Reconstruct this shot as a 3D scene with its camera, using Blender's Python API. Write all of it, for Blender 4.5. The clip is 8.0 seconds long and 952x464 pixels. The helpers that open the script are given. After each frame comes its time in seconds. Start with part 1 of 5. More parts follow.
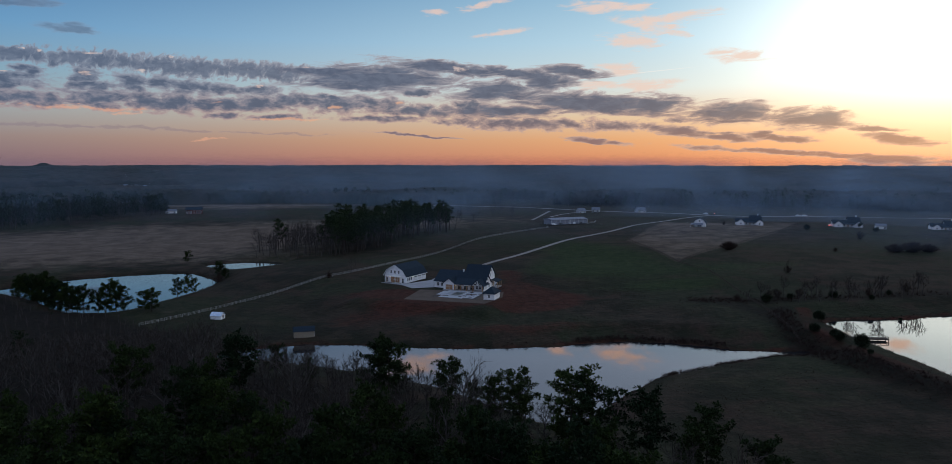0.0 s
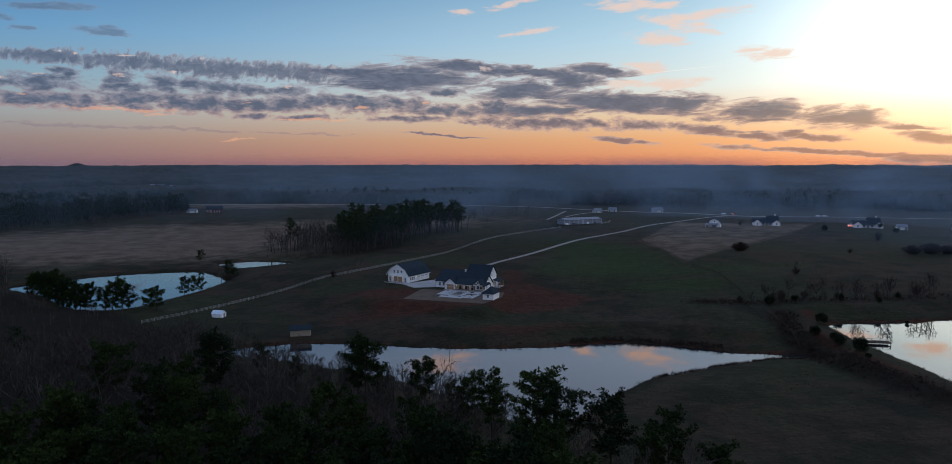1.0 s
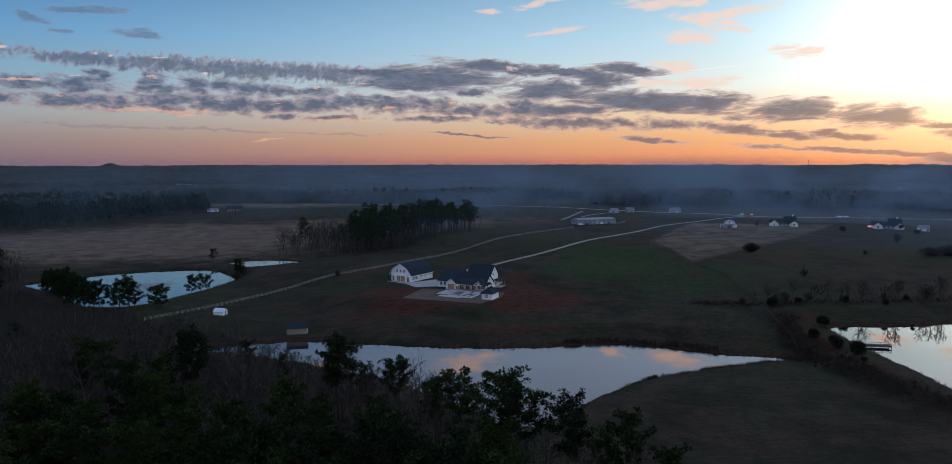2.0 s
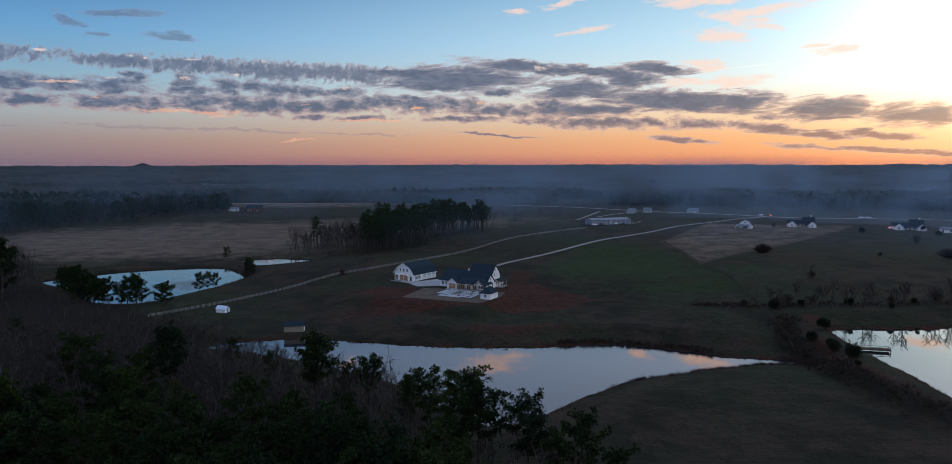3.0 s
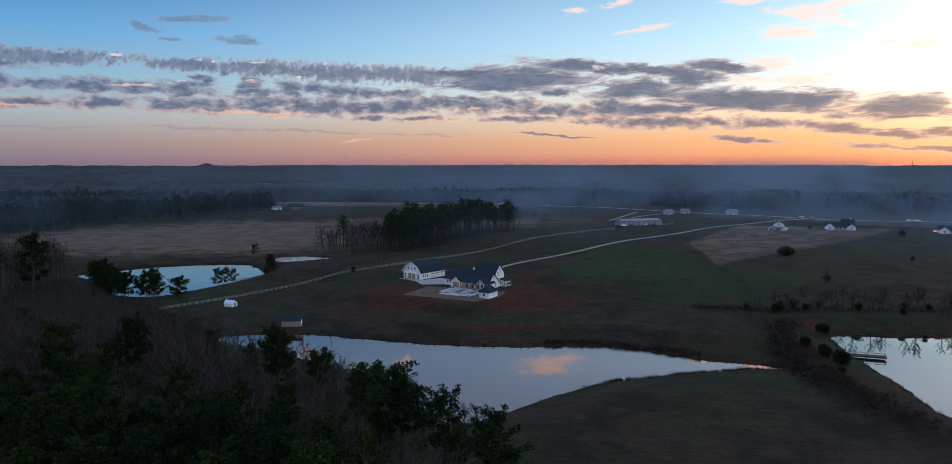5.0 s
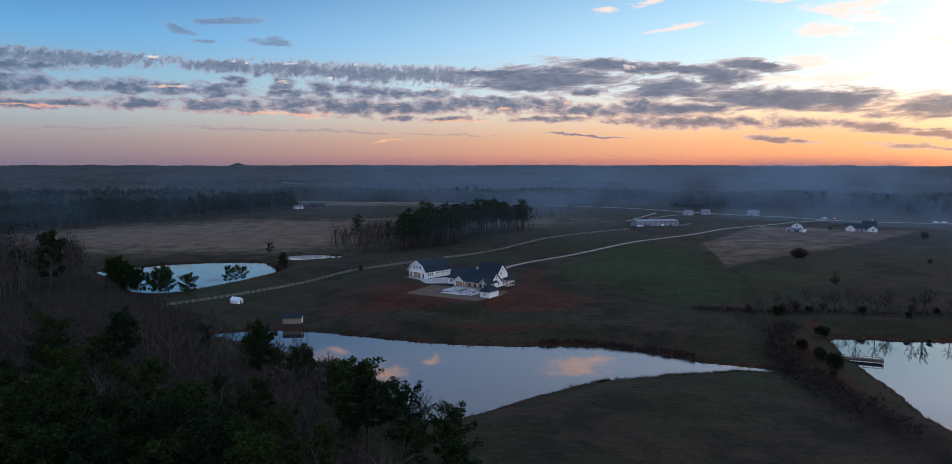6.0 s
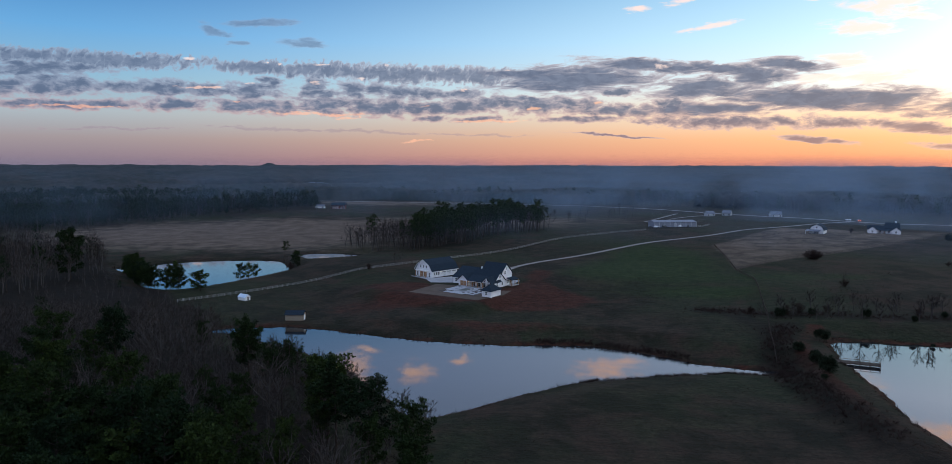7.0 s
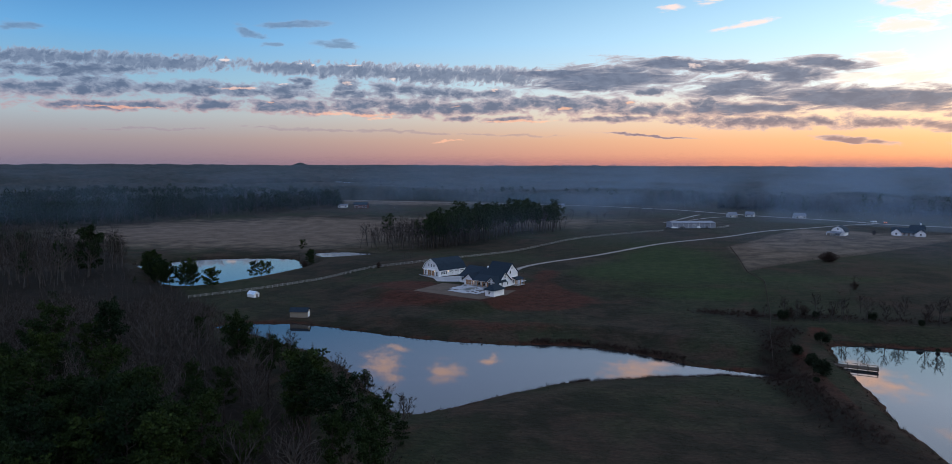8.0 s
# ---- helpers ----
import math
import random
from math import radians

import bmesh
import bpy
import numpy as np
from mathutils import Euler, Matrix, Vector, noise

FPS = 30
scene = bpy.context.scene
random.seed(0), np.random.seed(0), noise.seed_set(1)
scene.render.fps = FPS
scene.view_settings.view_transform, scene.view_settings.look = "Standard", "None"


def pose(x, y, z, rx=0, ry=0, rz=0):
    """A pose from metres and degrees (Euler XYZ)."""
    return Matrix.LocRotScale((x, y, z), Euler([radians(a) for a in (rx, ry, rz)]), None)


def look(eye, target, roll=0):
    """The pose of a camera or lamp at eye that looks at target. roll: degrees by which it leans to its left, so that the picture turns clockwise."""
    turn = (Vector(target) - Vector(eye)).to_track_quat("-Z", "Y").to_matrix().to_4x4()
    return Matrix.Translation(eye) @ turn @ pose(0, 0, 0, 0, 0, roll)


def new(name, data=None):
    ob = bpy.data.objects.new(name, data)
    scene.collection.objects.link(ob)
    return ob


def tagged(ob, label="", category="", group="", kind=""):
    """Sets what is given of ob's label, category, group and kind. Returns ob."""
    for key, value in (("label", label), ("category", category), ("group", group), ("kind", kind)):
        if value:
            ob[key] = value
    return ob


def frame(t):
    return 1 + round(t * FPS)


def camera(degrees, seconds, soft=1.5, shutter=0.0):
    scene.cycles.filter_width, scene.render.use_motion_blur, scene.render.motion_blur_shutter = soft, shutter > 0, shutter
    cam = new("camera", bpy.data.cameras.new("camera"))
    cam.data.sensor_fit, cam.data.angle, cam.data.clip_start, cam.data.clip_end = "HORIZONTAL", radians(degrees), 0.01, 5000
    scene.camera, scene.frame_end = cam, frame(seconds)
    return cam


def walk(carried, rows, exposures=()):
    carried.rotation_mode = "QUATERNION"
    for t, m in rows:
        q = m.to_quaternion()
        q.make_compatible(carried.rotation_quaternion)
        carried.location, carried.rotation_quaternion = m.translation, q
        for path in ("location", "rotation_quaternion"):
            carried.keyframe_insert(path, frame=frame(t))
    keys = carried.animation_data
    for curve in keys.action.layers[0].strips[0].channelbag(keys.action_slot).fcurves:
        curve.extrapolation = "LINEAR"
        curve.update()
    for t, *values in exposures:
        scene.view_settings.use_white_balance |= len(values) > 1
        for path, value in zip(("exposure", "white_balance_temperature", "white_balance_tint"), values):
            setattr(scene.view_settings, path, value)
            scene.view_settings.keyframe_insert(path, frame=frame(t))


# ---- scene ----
cam = camera(69.8, 8.0, soft=0.7)
PATH = [
    (0, (-45.984, 4.695, 64.112), (-42.546, 24.294, 62.094), 0.04),
    (0.5, (-40.513, 3.922, 64.161), (-37.445, 23.582, 62.138), 0.00),
    (1, (-34.929, 3.167, 64.182), (-32.237, 22.883, 62.155), -0.03),
    (1.5, (-29.248, 2.436, 64.178), (-26.937, 22.200, 62.149), -0.05),
    (3, (-11.764, 0.432, 64.049), (-10.630, 20.298, 62.020), -0.09),
    (3.5, (-5.838, -0.156, 63.979), (-5.106, 19.728, 61.952), -0.09),
    (4, (0.114, -0.695, 63.901), (0.438, 19.199, 61.876), -0.08),
    (4.5, (6.075, -1.182, 63.818), (5.988, 18.715, 61.796), -0.07),
    (6, (23.874, -2.271, 63.577), (22.528, 17.580, 61.562), 0.01),
    (6.5, (29.731, -2.495, 63.510), (27.958, 17.324, 61.497), 0.04),
    (7, (35.525, -2.640, 63.456), (33.322, 17.136, 61.444), 0.09),
    (7.5, (41.242, -2.702, 63.417), (38.605, 17.021, 61.407), 0.14),
    (8, (46.866, -2.676, 63.398), (43.794, 16.985, 61.387), 0.19),
]
walk(cam, [(t, look(eye, target, roll)) for t, eye, target, roll in PATH],
     exposures=[(0, -0.22, 6300, 10), (3.5, 0.1, 6300, 10), (8, 0.36, 6300, 10)])

# ---- world: dusk sky with bands of cloud, glow low in the west ----
SUN_AZ, SUN_EL = 44.0, 5.0
world = bpy.data.worlds.new("dusk_sky")
scene.world = world
world.use_nodes = True


class Nodes:
    """Short hand for building node trees."""

    def __init__(self, tree):
        self.tree = tree

    def add(self, kind, ins=None, **props):
        n = self.tree.nodes.new(kind)
        for k, v in props.items():
            if k == "noise_dimensions":
                n.noise_dimensions = v
            elif k == "operation":
                n.operation = v
            elif k == "interpolation_type":
                n.interpolation_type = v
            elif k == "blend_type":
                n.blend_type = v
            elif k == "data_type":
                n.data_type = v
            elif k == "attribute_name":
                n.attribute_name = v
        for k, v in (ins or {}).items():
            self.put(n.inputs[k], v)
        return n

    def put(self, sock, v):
        if isinstance(v, bpy.types.NodeSocket):
            self.tree.links.new(v, sock)
        else:
            sock.default_value = v

    def m(self, op, a, b=0.0, c=0.0):
        n = self.add("ShaderNodeMath", operation=op)
        for s, v in zip(n.inputs, (a, b, c)):
            self.put(s, v)
        return n.outputs[0]

    def step(self, x, lo, hi, a=0.0, b=1.0):
        n = self.add("ShaderNodeMapRange", interpolation_type="SMOOTHSTEP")
        for s, v in zip(n.inputs, (x, lo, hi, a, b)):
            self.put(s, v)
        return n.outputs[0]

    def mix(self, f, a, b, blend="MIX"):
        n = self.add("ShaderNodeMix", data_type="RGBA", blend_type=blend)
        self.put(n.inputs[0], f)
        for s, v in ((n.inputs[6], a), (n.inputs[7], b)):
            self.put(s, (*v, 1) if isinstance(v, tuple) and len(v) == 3 else v)
        return n.outputs[2]

    def ramp(self, f, stops):
        n = self.add("ShaderNodeValToRGB")
        e = n.color_ramp.elements
        while len(e) < len(stops):
            e.new(0.5)
        for el, (p, c) in zip(e, stops):
            el.position, el.color = p, (*c, 1)
        self.put(n.inputs[0], f)
        return n.outputs[0]

    def noise(self, vec, scale, detail=4.0, rough=0.55, distort=0.0):
        n = self.add("ShaderNodeTexNoise", noise_dimensions="3D")
        self.put(n.inputs["Vector"], vec)
        n.inputs["Scale"].default_value = scale
        n.inputs["Detail"].default_value = detail
        n.inputs["Roughness"].default_value = rough
        n.inputs["Distortion"].default_value = distort
        return n.outputs["Fac"]

    def vec(self, x, y, z=0.0):
        n = self.add("ShaderNodeCombineXYZ")
        for s, v in zip(n.inputs, (x, y, z)):
            self.put(s, v)
        return n.outputs[0]


# cloud banks: azimuth, height, half length, half depth and tilt, in degrees
RIPPLE_BANKS = [
    (-40.9, 7.31, 4.5, 0.45, 3.2), (-33.4, 7.41, 5.2, 0.48, 1.5), (-23.8, 7.45, 3.1, 0.4, 0.8), (-18.7, 7.35, 4.3, 0.51, -0.6), (-12.8, 7.19, 4.7, 0.59, -0.8),
    (-7.2, 7.13, 4.3, 0.56, -1.4),
]
EAST_BANKS = [
    (1.4, 6.83, 6.2, 0.94, -0.2), (-2.9, 7.29, 3.1, 0.36, 0.4), (7.6, 7.7, 4.9, 0.47, -5.3), (11.6, 5.84, 3.8, 0.75, -0.3), (19.5, 4.77, 6.6, 0.79, -4.3),
    (24.2, 4.53, 2.3, 0.78, 4.6), (15.4, 6.73, 2.4, 0.68, -6.3), (17.8, 7.35, 2.4, 0.42, -6.7), (12.7, 7.34, 2.5, 0.37, -6), (30.1, 3.82, 3, 0.71, -1.5),
    (35.6, 3.27, 2.4, 0.68, -3.5),
]
LOW_EAST_BANKS = [
    (12.2, 4.23, 4.1, 0.43, -0.2), (26.4, 2.54, 2.8, 0.36, -7.8), (29.7, 2.05, 1.7, 0.23, -6.8), (32.3, 2.14, 1.2, 0.2, -0.9), (34.2, 1.86, 2, 0.2, -4),
    (41.5, 1.71, 1.8, 0.32, -9), (39.9, 2.47, 1.4, 0.19, -1.5), (36, 0.73, 8.3, 0.17, -3.5), (41, 0.23, 2.2, 0.26, -3.5), (19.8, 1.75, 2.1, 0.21, -4.9),
    (4.9, 2.24, 3.3, 0.08, -3.8),
]
WEST_PUFFS = [
    (-39.6, 6.48, 4.6, 0.46, 3.8), (-38, 5.44, 3.1, 0.7, 3), (-42, 5.09, 2.3, 0.45, 3.3), (-29.7, 5.57, 6, 0.5, 0.9), (-36.8, 4.13, 4.7, 0.31, 2.2),
    (-29.7, 4.42, 2.6, 0.4, 1.7), (-24.8, 4.49, 2.8, 0.41, 1.3), (-19.6, 6.17, 1.1, 0.42, 1.2), (-24.4, 5.61, 2.1, 0.58, 0.3), (-22.9, 6.4, 0.9, 0.27, 3.9),
    (-19.2, 6.27, 0.9, 0.33, 3.3), (-19, 5.48, 1.7, 0.38, 2.9), (-16.6, 5.76, 1.1, 0.63, 2.7), (-12.7, 5.76, 4, 0.5, -0.8), (-7.5, 5.61, 1.8, 0.36, 1.6),
    (-23.5, 4.42, 3.3, 0.5, -0.6), (-19, 4.58, 2.6, 0.62, -0.8),
]
MIDDLE_PUFFS = [
    (-13.9, 4.48, 4, 0.65, -1.2), (-8.6, 4.55, 3.7, 0.56, 1.4), (-5.5, 4.88, 1.8, 0.62, 1.2), (-1.1, 4.78, 4, 0.64, 0.8), (-2.1, 5.27, 2.1, 0.26, -1.8),
    (1.1, 6.06, 1.6, 0.32, -4.8), (5.2, 5.7, 1.6, 0.27, 0.4), (5.4, 4.31, 4.6, 0.48, -2.6), (-10.1, 3.7, 1.5, 0.23, 1.3), (-6.1, 3.62, 2.1, 0.24, 1),
    (2.4, 3.61, 3, 0.24, 0.4), (7.9, 3.28, 1.4, 0.27, 0.1), (14.4, 3.22, 7.1, 0.43, -1.4), (21.1, 3, 3.2, 0.37, -1.8), (26.5, 3.39, 1, 0.23, -1.1),
    (9.4, 4.58, 1.6, 0.48, -0),
]
HIGH_SCRAPS = [
    (-23.2, 10.74, 2.1, 0.26, 6.5), (-19.8, 9.4, 1.3, 0.3, -4.3), (-25.1, 9.22, 0.7, 0.19, 6.1), (-23.6, 10.75, 2.3, 0.22, 5.5), (-27.1, 10.08, 1, 0.34, -24.2),
    (-20.3, 9.46, 1.6, 0.3, 1.9), (-42, 9.23, 1.1, 0.26, 5.9),
]
PINK_WISPS = [
    (20.4, 12.27, 2.9, 0.44, -2.4), (25.7, 11.22, 2.7, 0.39, 5.1), (23.7, 10.71, 2.3, 0.4, -11), (22.7, 9.59, 2.1, 0.5, -7.9), (26.3, 9.97, 1, 0.22, -8.7),
    (30.2, 8.23, 1.9, 0.49, -9), (11.9, 10.5, 2, 0.2, 5.9), (6.8, 12.03, 1.1, 0.23, 0.4), (10.5, 12.61, 1.9, 0.25, 10.2), (23.9, 6.16, 2.3, 0.46, 1.3),
    (21.5, 7.52, 1.8, 0.41, -7.3), (19.7, 6.27, 1.8, 0.37, -1.2),
]
LIT_EDGES = [
    (-19.1, 3.91, 5.6, 0.17, 0.1), (-16.7, 3.7, 1.8, 0.17, 1.8), (-11.1, 1.78, 1.7, 0.13, 0.6), (-5.5, 3.44, 4.1, 0.16, 0.9), (-18.9, 7.76, 0.7, 0.12, 4),
    (-13.8, 7.82, 0.3, 0.15, 3.2), (-23.1, 7.78, 0.2, 0.09, 4.8), (-22.1, 7.75, 0.3, 0.09, 4.6), (-3.6, 7.52, 0.5, 0.13, 1.6), (-15.6, 6.8, 0.5, 0.17, 3.1),
    (-19.3, 6.4, 0.5, 0.14, 3.4), (-24.4, 6.12, 0.6, 0.11, 4),
]
LIT_TOPS = [
    (3.5, 4.83, 0.7, 0.13, 0.4), (-36.4, 4, 4.3, 0.14, 2.1), (-28.9, 7.82, 0.5, 0.15, 2.8), (-27.8, 5.74, 2.2, 0.15, 1.9), (-19.1, 3.88, 4.3, 0.16, 0.7),
    (8.5, 7.62, 0.8, 0.26, 0.1), (-20.7, 4.08, 1.2, 0.09, 2.3), (-25.2, 4.78, 0.4, 0.11, 3.2), (-10.5, 4.58, 0.7, 0.1, 1.6), (-7.5, 5.94, 0.4, 0.13, 1.7),
    (-1.6, 4.43, 0.8, 0.16, 0.8),
]
LOW_STREAKS = [
    (-16.9, 2.59, 10.7, 0.15, -1.9), (-6.9, 2.32, 6.6, 0.11, -1.1), (-22, 2.7, 6.8, 0.16, -0.5), (-34.2, 2.46, 6.3, 0.12, 1.1),
]
OVERHEAD_CLOUDS = [
    (-16.7, 16.8, 1.9, 1.5, 20), (-15.5, 15.3, 1.4, 0.35, 10), (-11.6, 17.4, 1.7, 0.9, -10), (-7.4, 16.3, 1, 0.5, -20), (5, 16.7, 3.2, 0.9, -8),
    (16.9, 15.5, 1.3, 0.55, 10), (22.2, 15.6, 3, 1.0, 8), (37.3, 12.6, 1.6, 0.6, 0), (42, 13, 1.6, 0.6, 0), (-21, 19.5, 4, 1.2, 15),
    (30, 18.5, 4, 1.0, 0),
]


def build_sky():
    tree = world.node_tree
    tree.nodes.clear()
    k = Nodes(tree)
    direction = k.add("ShaderNodeTexCoord").outputs["Generated"]
    split = k.add("ShaderNodeSeparateXYZ", {0: direction})
    x, y, z = split.outputs
    el = k.m("MULTIPLY", k.m("ARCSINE", z), 180 / math.pi)
    az = k.m("MULTIPLY", k.m("ARCTAN2", x, y), 180 / math.pi)
    # clear sky: two height gradients, away from and towards the sun
    e01 = k.m("DIVIDE", el, 60.0)
    cool = k.ramp(e01, [(0.0, (0.185, 0.15, 0.20)), (0.008, (0.215, 0.17, 0.21)), (0.03, (0.285, 0.24, 0.25)), (0.062, (0.33, 0.38, 0.41)),
                        (0.105, (0.215, 0.38, 0.50)), (0.16, (0.115, 0.315, 0.56)), (0.22, (0.055, 0.19, 0.42)), (0.30, (0.20, 0.33, 0.62)),
                        (0.5, (0.40, 0.50, 0.72)), (1.0, (0.40, 0.52, 0.78))])
    warm = k.ramp(e01, [(0.0, (0.85, 0.25, 0.10)), (0.01, (0.94, 0.36, 0.15)), (0.032, (1.0, 0.48, 0.195)), (0.062, (1.0, 0.69, 0.40)),
                        (0.10, (0.86, 0.92, 0.85)), (0.16, (0.62, 0.84, 0.93)), (0.22, (0.42, 0.67, 0.83)), (0.27, (0.76, 0.90, 1.12)),
                        (0.5, (0.55, 0.65, 0.88)), (1.0, (0.40, 0.52, 0.78))])
    toward = k.step(az, -42.0, 44.0)
    behind = k.step(k.m("ABSOLUTE", k.m("SUBTRACT", az, SUN_AZ)), 80.0, 150.0)
    clear = k.mix(toward, cool, warm)
    clear = k.mix(behind, clear, k.ramp(e01, [(0, (0.20, 0.22, 0.34)), (0.2, (0.34, 0.40, 0.60)), (1, (0.40, 0.52, 0.78))]))
    # glow round the low sun
    da = k.m("DIVIDE", k.m("SUBTRACT", az, SUN_AZ + 3), 13.0)
    de = k.m("DIVIDE", k.m("SUBTRACT", el, 10.0), 7.0)
    glow = k.m("MULTIPLY", k.step(el, 26.0, 16.0), k.m("EXPONENT", k.m("MULTIPLY", k.m("ADD", k.m("MULTIPLY", da, da), k.m("MULTIPLY", de, de)), -1.0)))
    clear = k.mix(1.0, clear, k.mix(k.m("MULTIPLY", glow, 1.0), (0, 0, 0), (1.5, 1.35, 1.05)), "ADD")

    # clouds: each bank is a soft lens in azimuth and height, broken up by its own grain
    def grain(sx, sy, seed, detail, rough, distort, shear=0.0):
        return k.noise(k.vec(k.m("MULTIPLY", k.m("ADD", az, k.m("MULTIPLY", el, shear)), sx), k.m("MULTIPLY", el, sy), seed), 1.0, detail, rough, distort)

    drift_a = k.m("MULTIPLY", k.m("SUBTRACT", grain(0.5, 1.1, 1.3, 3.0, 0.6, 0.0), 0.5), 2.2)
    drift_e = k.m("MULTIPLY", k.m("SUBTRACT", grain(0.45, 0.9, 7.9, 3.0, 0.6, 0.0), 0.5), 0.75)
    spot_a, spot_e = k.m("ADD", az, drift_a), k.m("ADD", el, drift_e)

    def banks(rows, soft=2.0, hard=0.2):
        """The strongest of the banks at each place, 1 in the heart and 0 outside."""
        least = None
        for a, e, wa, we, tilt in rows:
            # the third axis only strings the nodes one after another
            spot = k.vec(spot_a, spot_e, least or 0.0)
            n = k.add("ShaderNodeMapping", {"Vector": spot, "Location": (a, e, 0), "Rotation": (0, 0, radians(tilt)), "Scale": (wa, we, 1e6)})
            n.vector_type = "TEXTURE"
            r = k.add("ShaderNodeVectorMath", {0: n.outputs[0]}, operation="LENGTH").outputs["Value"]
            least = r if least is None else k.m("MINIMUM", least, r)
        return k.step(least, soft, hard)

    def broken(mask, tex, lo, hi, depth=1.7):
        """Cloud cover where the bank and its grain together are thick enough."""
        inside = k.step(mask, 0.0, 0.22)
        return k.m("MULTIPLY", inside, k.step(k.m("ADD", mask, k.m("MULTIPLY", k.m("SUBTRACT", tex, 0.5), depth)), lo, hi))

    ripple_tex = grain(2.1, 1.7, 2.2, 3.0, 0.6, 0.5, -0.25)
    puff_tex = grain(0.85, 1.7, 5.1, 5.0, 0.62, 0.3)
    wisp_tex = grain(0.42, 2.0, 9.1, 6.0, 0.6, 0.7, -0.9)
    ripple_in = banks(RIPPLE_BANKS)
    puff_in = banks(WEST_PUFFS + MIDDLE_PUFFS)
    wisp_in = banks(EAST_BANKS + LOW_EAST_BANKS)
    ripple = k.m("MULTIPLY", broken(ripple_in, ripple_tex, 0.10, 0.62, 2.4), 0.92)
    puff = k.m("MULTIPLY", broken(puff_in, puff_tex, 0.16, 0.66, 2.8), 0.94)
    wisp = k.m("MULTIPLY", broken(wisp_in, wisp_tex, 0.12, 0.62, 2.2), 0.97)
    scraps = k.m("MULTIPLY", broken(banks(HIGH_SCRAPS), wisp_tex, 0.25, 1.0, 1.6), 0.6)
    streaks = k.m("MULTIPLY", broken(banks(LOW_STREAKS, 1.35, 0.1), grain(1.5, 6.0, 4.4, 3.0, 0.6, 0.3), 0.10, 0.9, 2.4), 0.5)
    dark = k.m("MAXIMUM", k.m("MAXIMUM", ripple, puff), k.m("MAXIMUM", k.m("MAXIMUM", wisp, scraps), streaks))
    heart = k.m("MAXIMUM", k.m("MAXIMUM", k.m("MULTIPLY", scraps, 1.5), k.m("MULTIPLY", streaks, 1.2)), k.m("MAXIMUM", k.m("MAXIMUM", broken(puff_in, puff_tex, 0.40, 1.10, 1.8), broken(wisp_in, wisp_tex, 0.30, 0.95, 1.5)), k.m("MULTIPLY", broken(ripple_in, ripple_tex, 0.3, 1.0, 2.0), 0.9)))
    rim_col = k.mix(toward, (0.25, 0.30, 0.40), (0.62, 0.50, 0.47))
    rim_col = k.mix(k.step(el, 6.2, 3.6, 0.0, 0.8), rim_col, k.mix(toward, (0.42, 0.30, 0.31), (0.72, 0.44, 0.32)))
    body_col = k.mix(k.step(puff_tex, 0.35, 0.65), (0.140, 0.175, 0.260), (0.078, 0.108, 0.185))
    body_col = k.mix(k.m("MULTIPLY", toward, 0.55), body_col, (0.145, 0.135, 0.170))
    low_sky = k.step(el, 1.2, 4.5, 0.65, 0.0)
    body_col = k.mix(low_sky, body_col, k.mix(toward, (0.30, 0.19, 0.21), (0.36, 0.19, 0.16)))
    cloud_col = k.mix(heart, rim_col, body_col)
    # rosy wisps, sunlit edges, and the clouds overhead that the ponds mirror
    pink = k.m("MULTIPLY", broken(banks(PINK_WISPS), wisp_tex, 0.25, 1.1, 2.4), 0.85)
    pink_col = k.mix(toward, (0.70, 0.52, 0.50), (1.0, 0.74, 0.60))
    lit = k.m("MULTIPLY", broken(banks(LIT_EDGES + LIT_TOPS, 1.25, 0.1), grain(1.6, 3.0, 3.3, 4.0, 0.65, 0.4), 0.2, 1.1, 2.6), 0.65)
    lit_col = k.mix(k.step(el, 4.5, 7.0), k.mix(toward, (0.80, 0.40, 0.28), (1.0, 0.55, 0.30)), (0.88, 0.68, 0.60))
    over = k.m("MULTIPLY", broken(banks(OVERHEAD_CLOUDS, 1.6, 0.0), k.m("ADD", k.m("MULTIPLY", wisp_tex, 0.5), k.m("MULTIPLY", puff_tex, 0.5)), 0.15, 1.3, 3.0), 0.9)
    over_col = k.mix(toward, (1.10, 0.72, 0.58), (1.75, 1.02, 0.68))
    # one straight vapour trail
    trail = k.add("ShaderNodeMapping", {"Vector": k.vec(az, el), "Location": (24.4, 7.25, 0), "Rotation": (0, 0, radians(4.1)), "Scale": (4.2, 0.05, 1)})
    trail.vector_type = "TEXTURE"
    trail_in = k.step(k.add("ShaderNodeVectorMath", {0: trail.outputs[0]}, operation="LENGTH").outputs["Value"], 1.0, 0.2, 0.0, 0.45)
    sky = k.mix(pink, clear, pink_col)
    sky = k.mix(over, sky, over_col)
    sky = k.mix(trail_in, sky, (1.1, 1.0, 0.9))
    veil = k.m("MULTIPLY", dark, k.m("SUBTRACT", 1.0, k.m("MULTIPLY", glow, 0.45)))
    sky = k.mix(veil, sky, cloud_col)
    sky = k.mix(lit, sky, lit_col)
    below = k.step(el, -3.0, -0.3)
    sky = k.mix(below, (0.03, 0.035, 0.05), sky)
    # the air's own scattering on top
    air = k.add("ShaderNodeTexSky")
    air.sky_type, air.sun_disc = "NISHITA", False
    air.sun_elevation, air.sun_rotation = radians(SUN_EL), radians(SUN_AZ)
    bg = k.add("ShaderNodeBackground", {"Color": sky, "Strength": 1.0})
    bg2 = k.add("ShaderNodeBackground", {"Color": air.outputs[0], "Strength": 0.004})
    both = k.add("ShaderNodeAddShader", {0: bg.outputs[0], 1: bg2.outputs[0]})
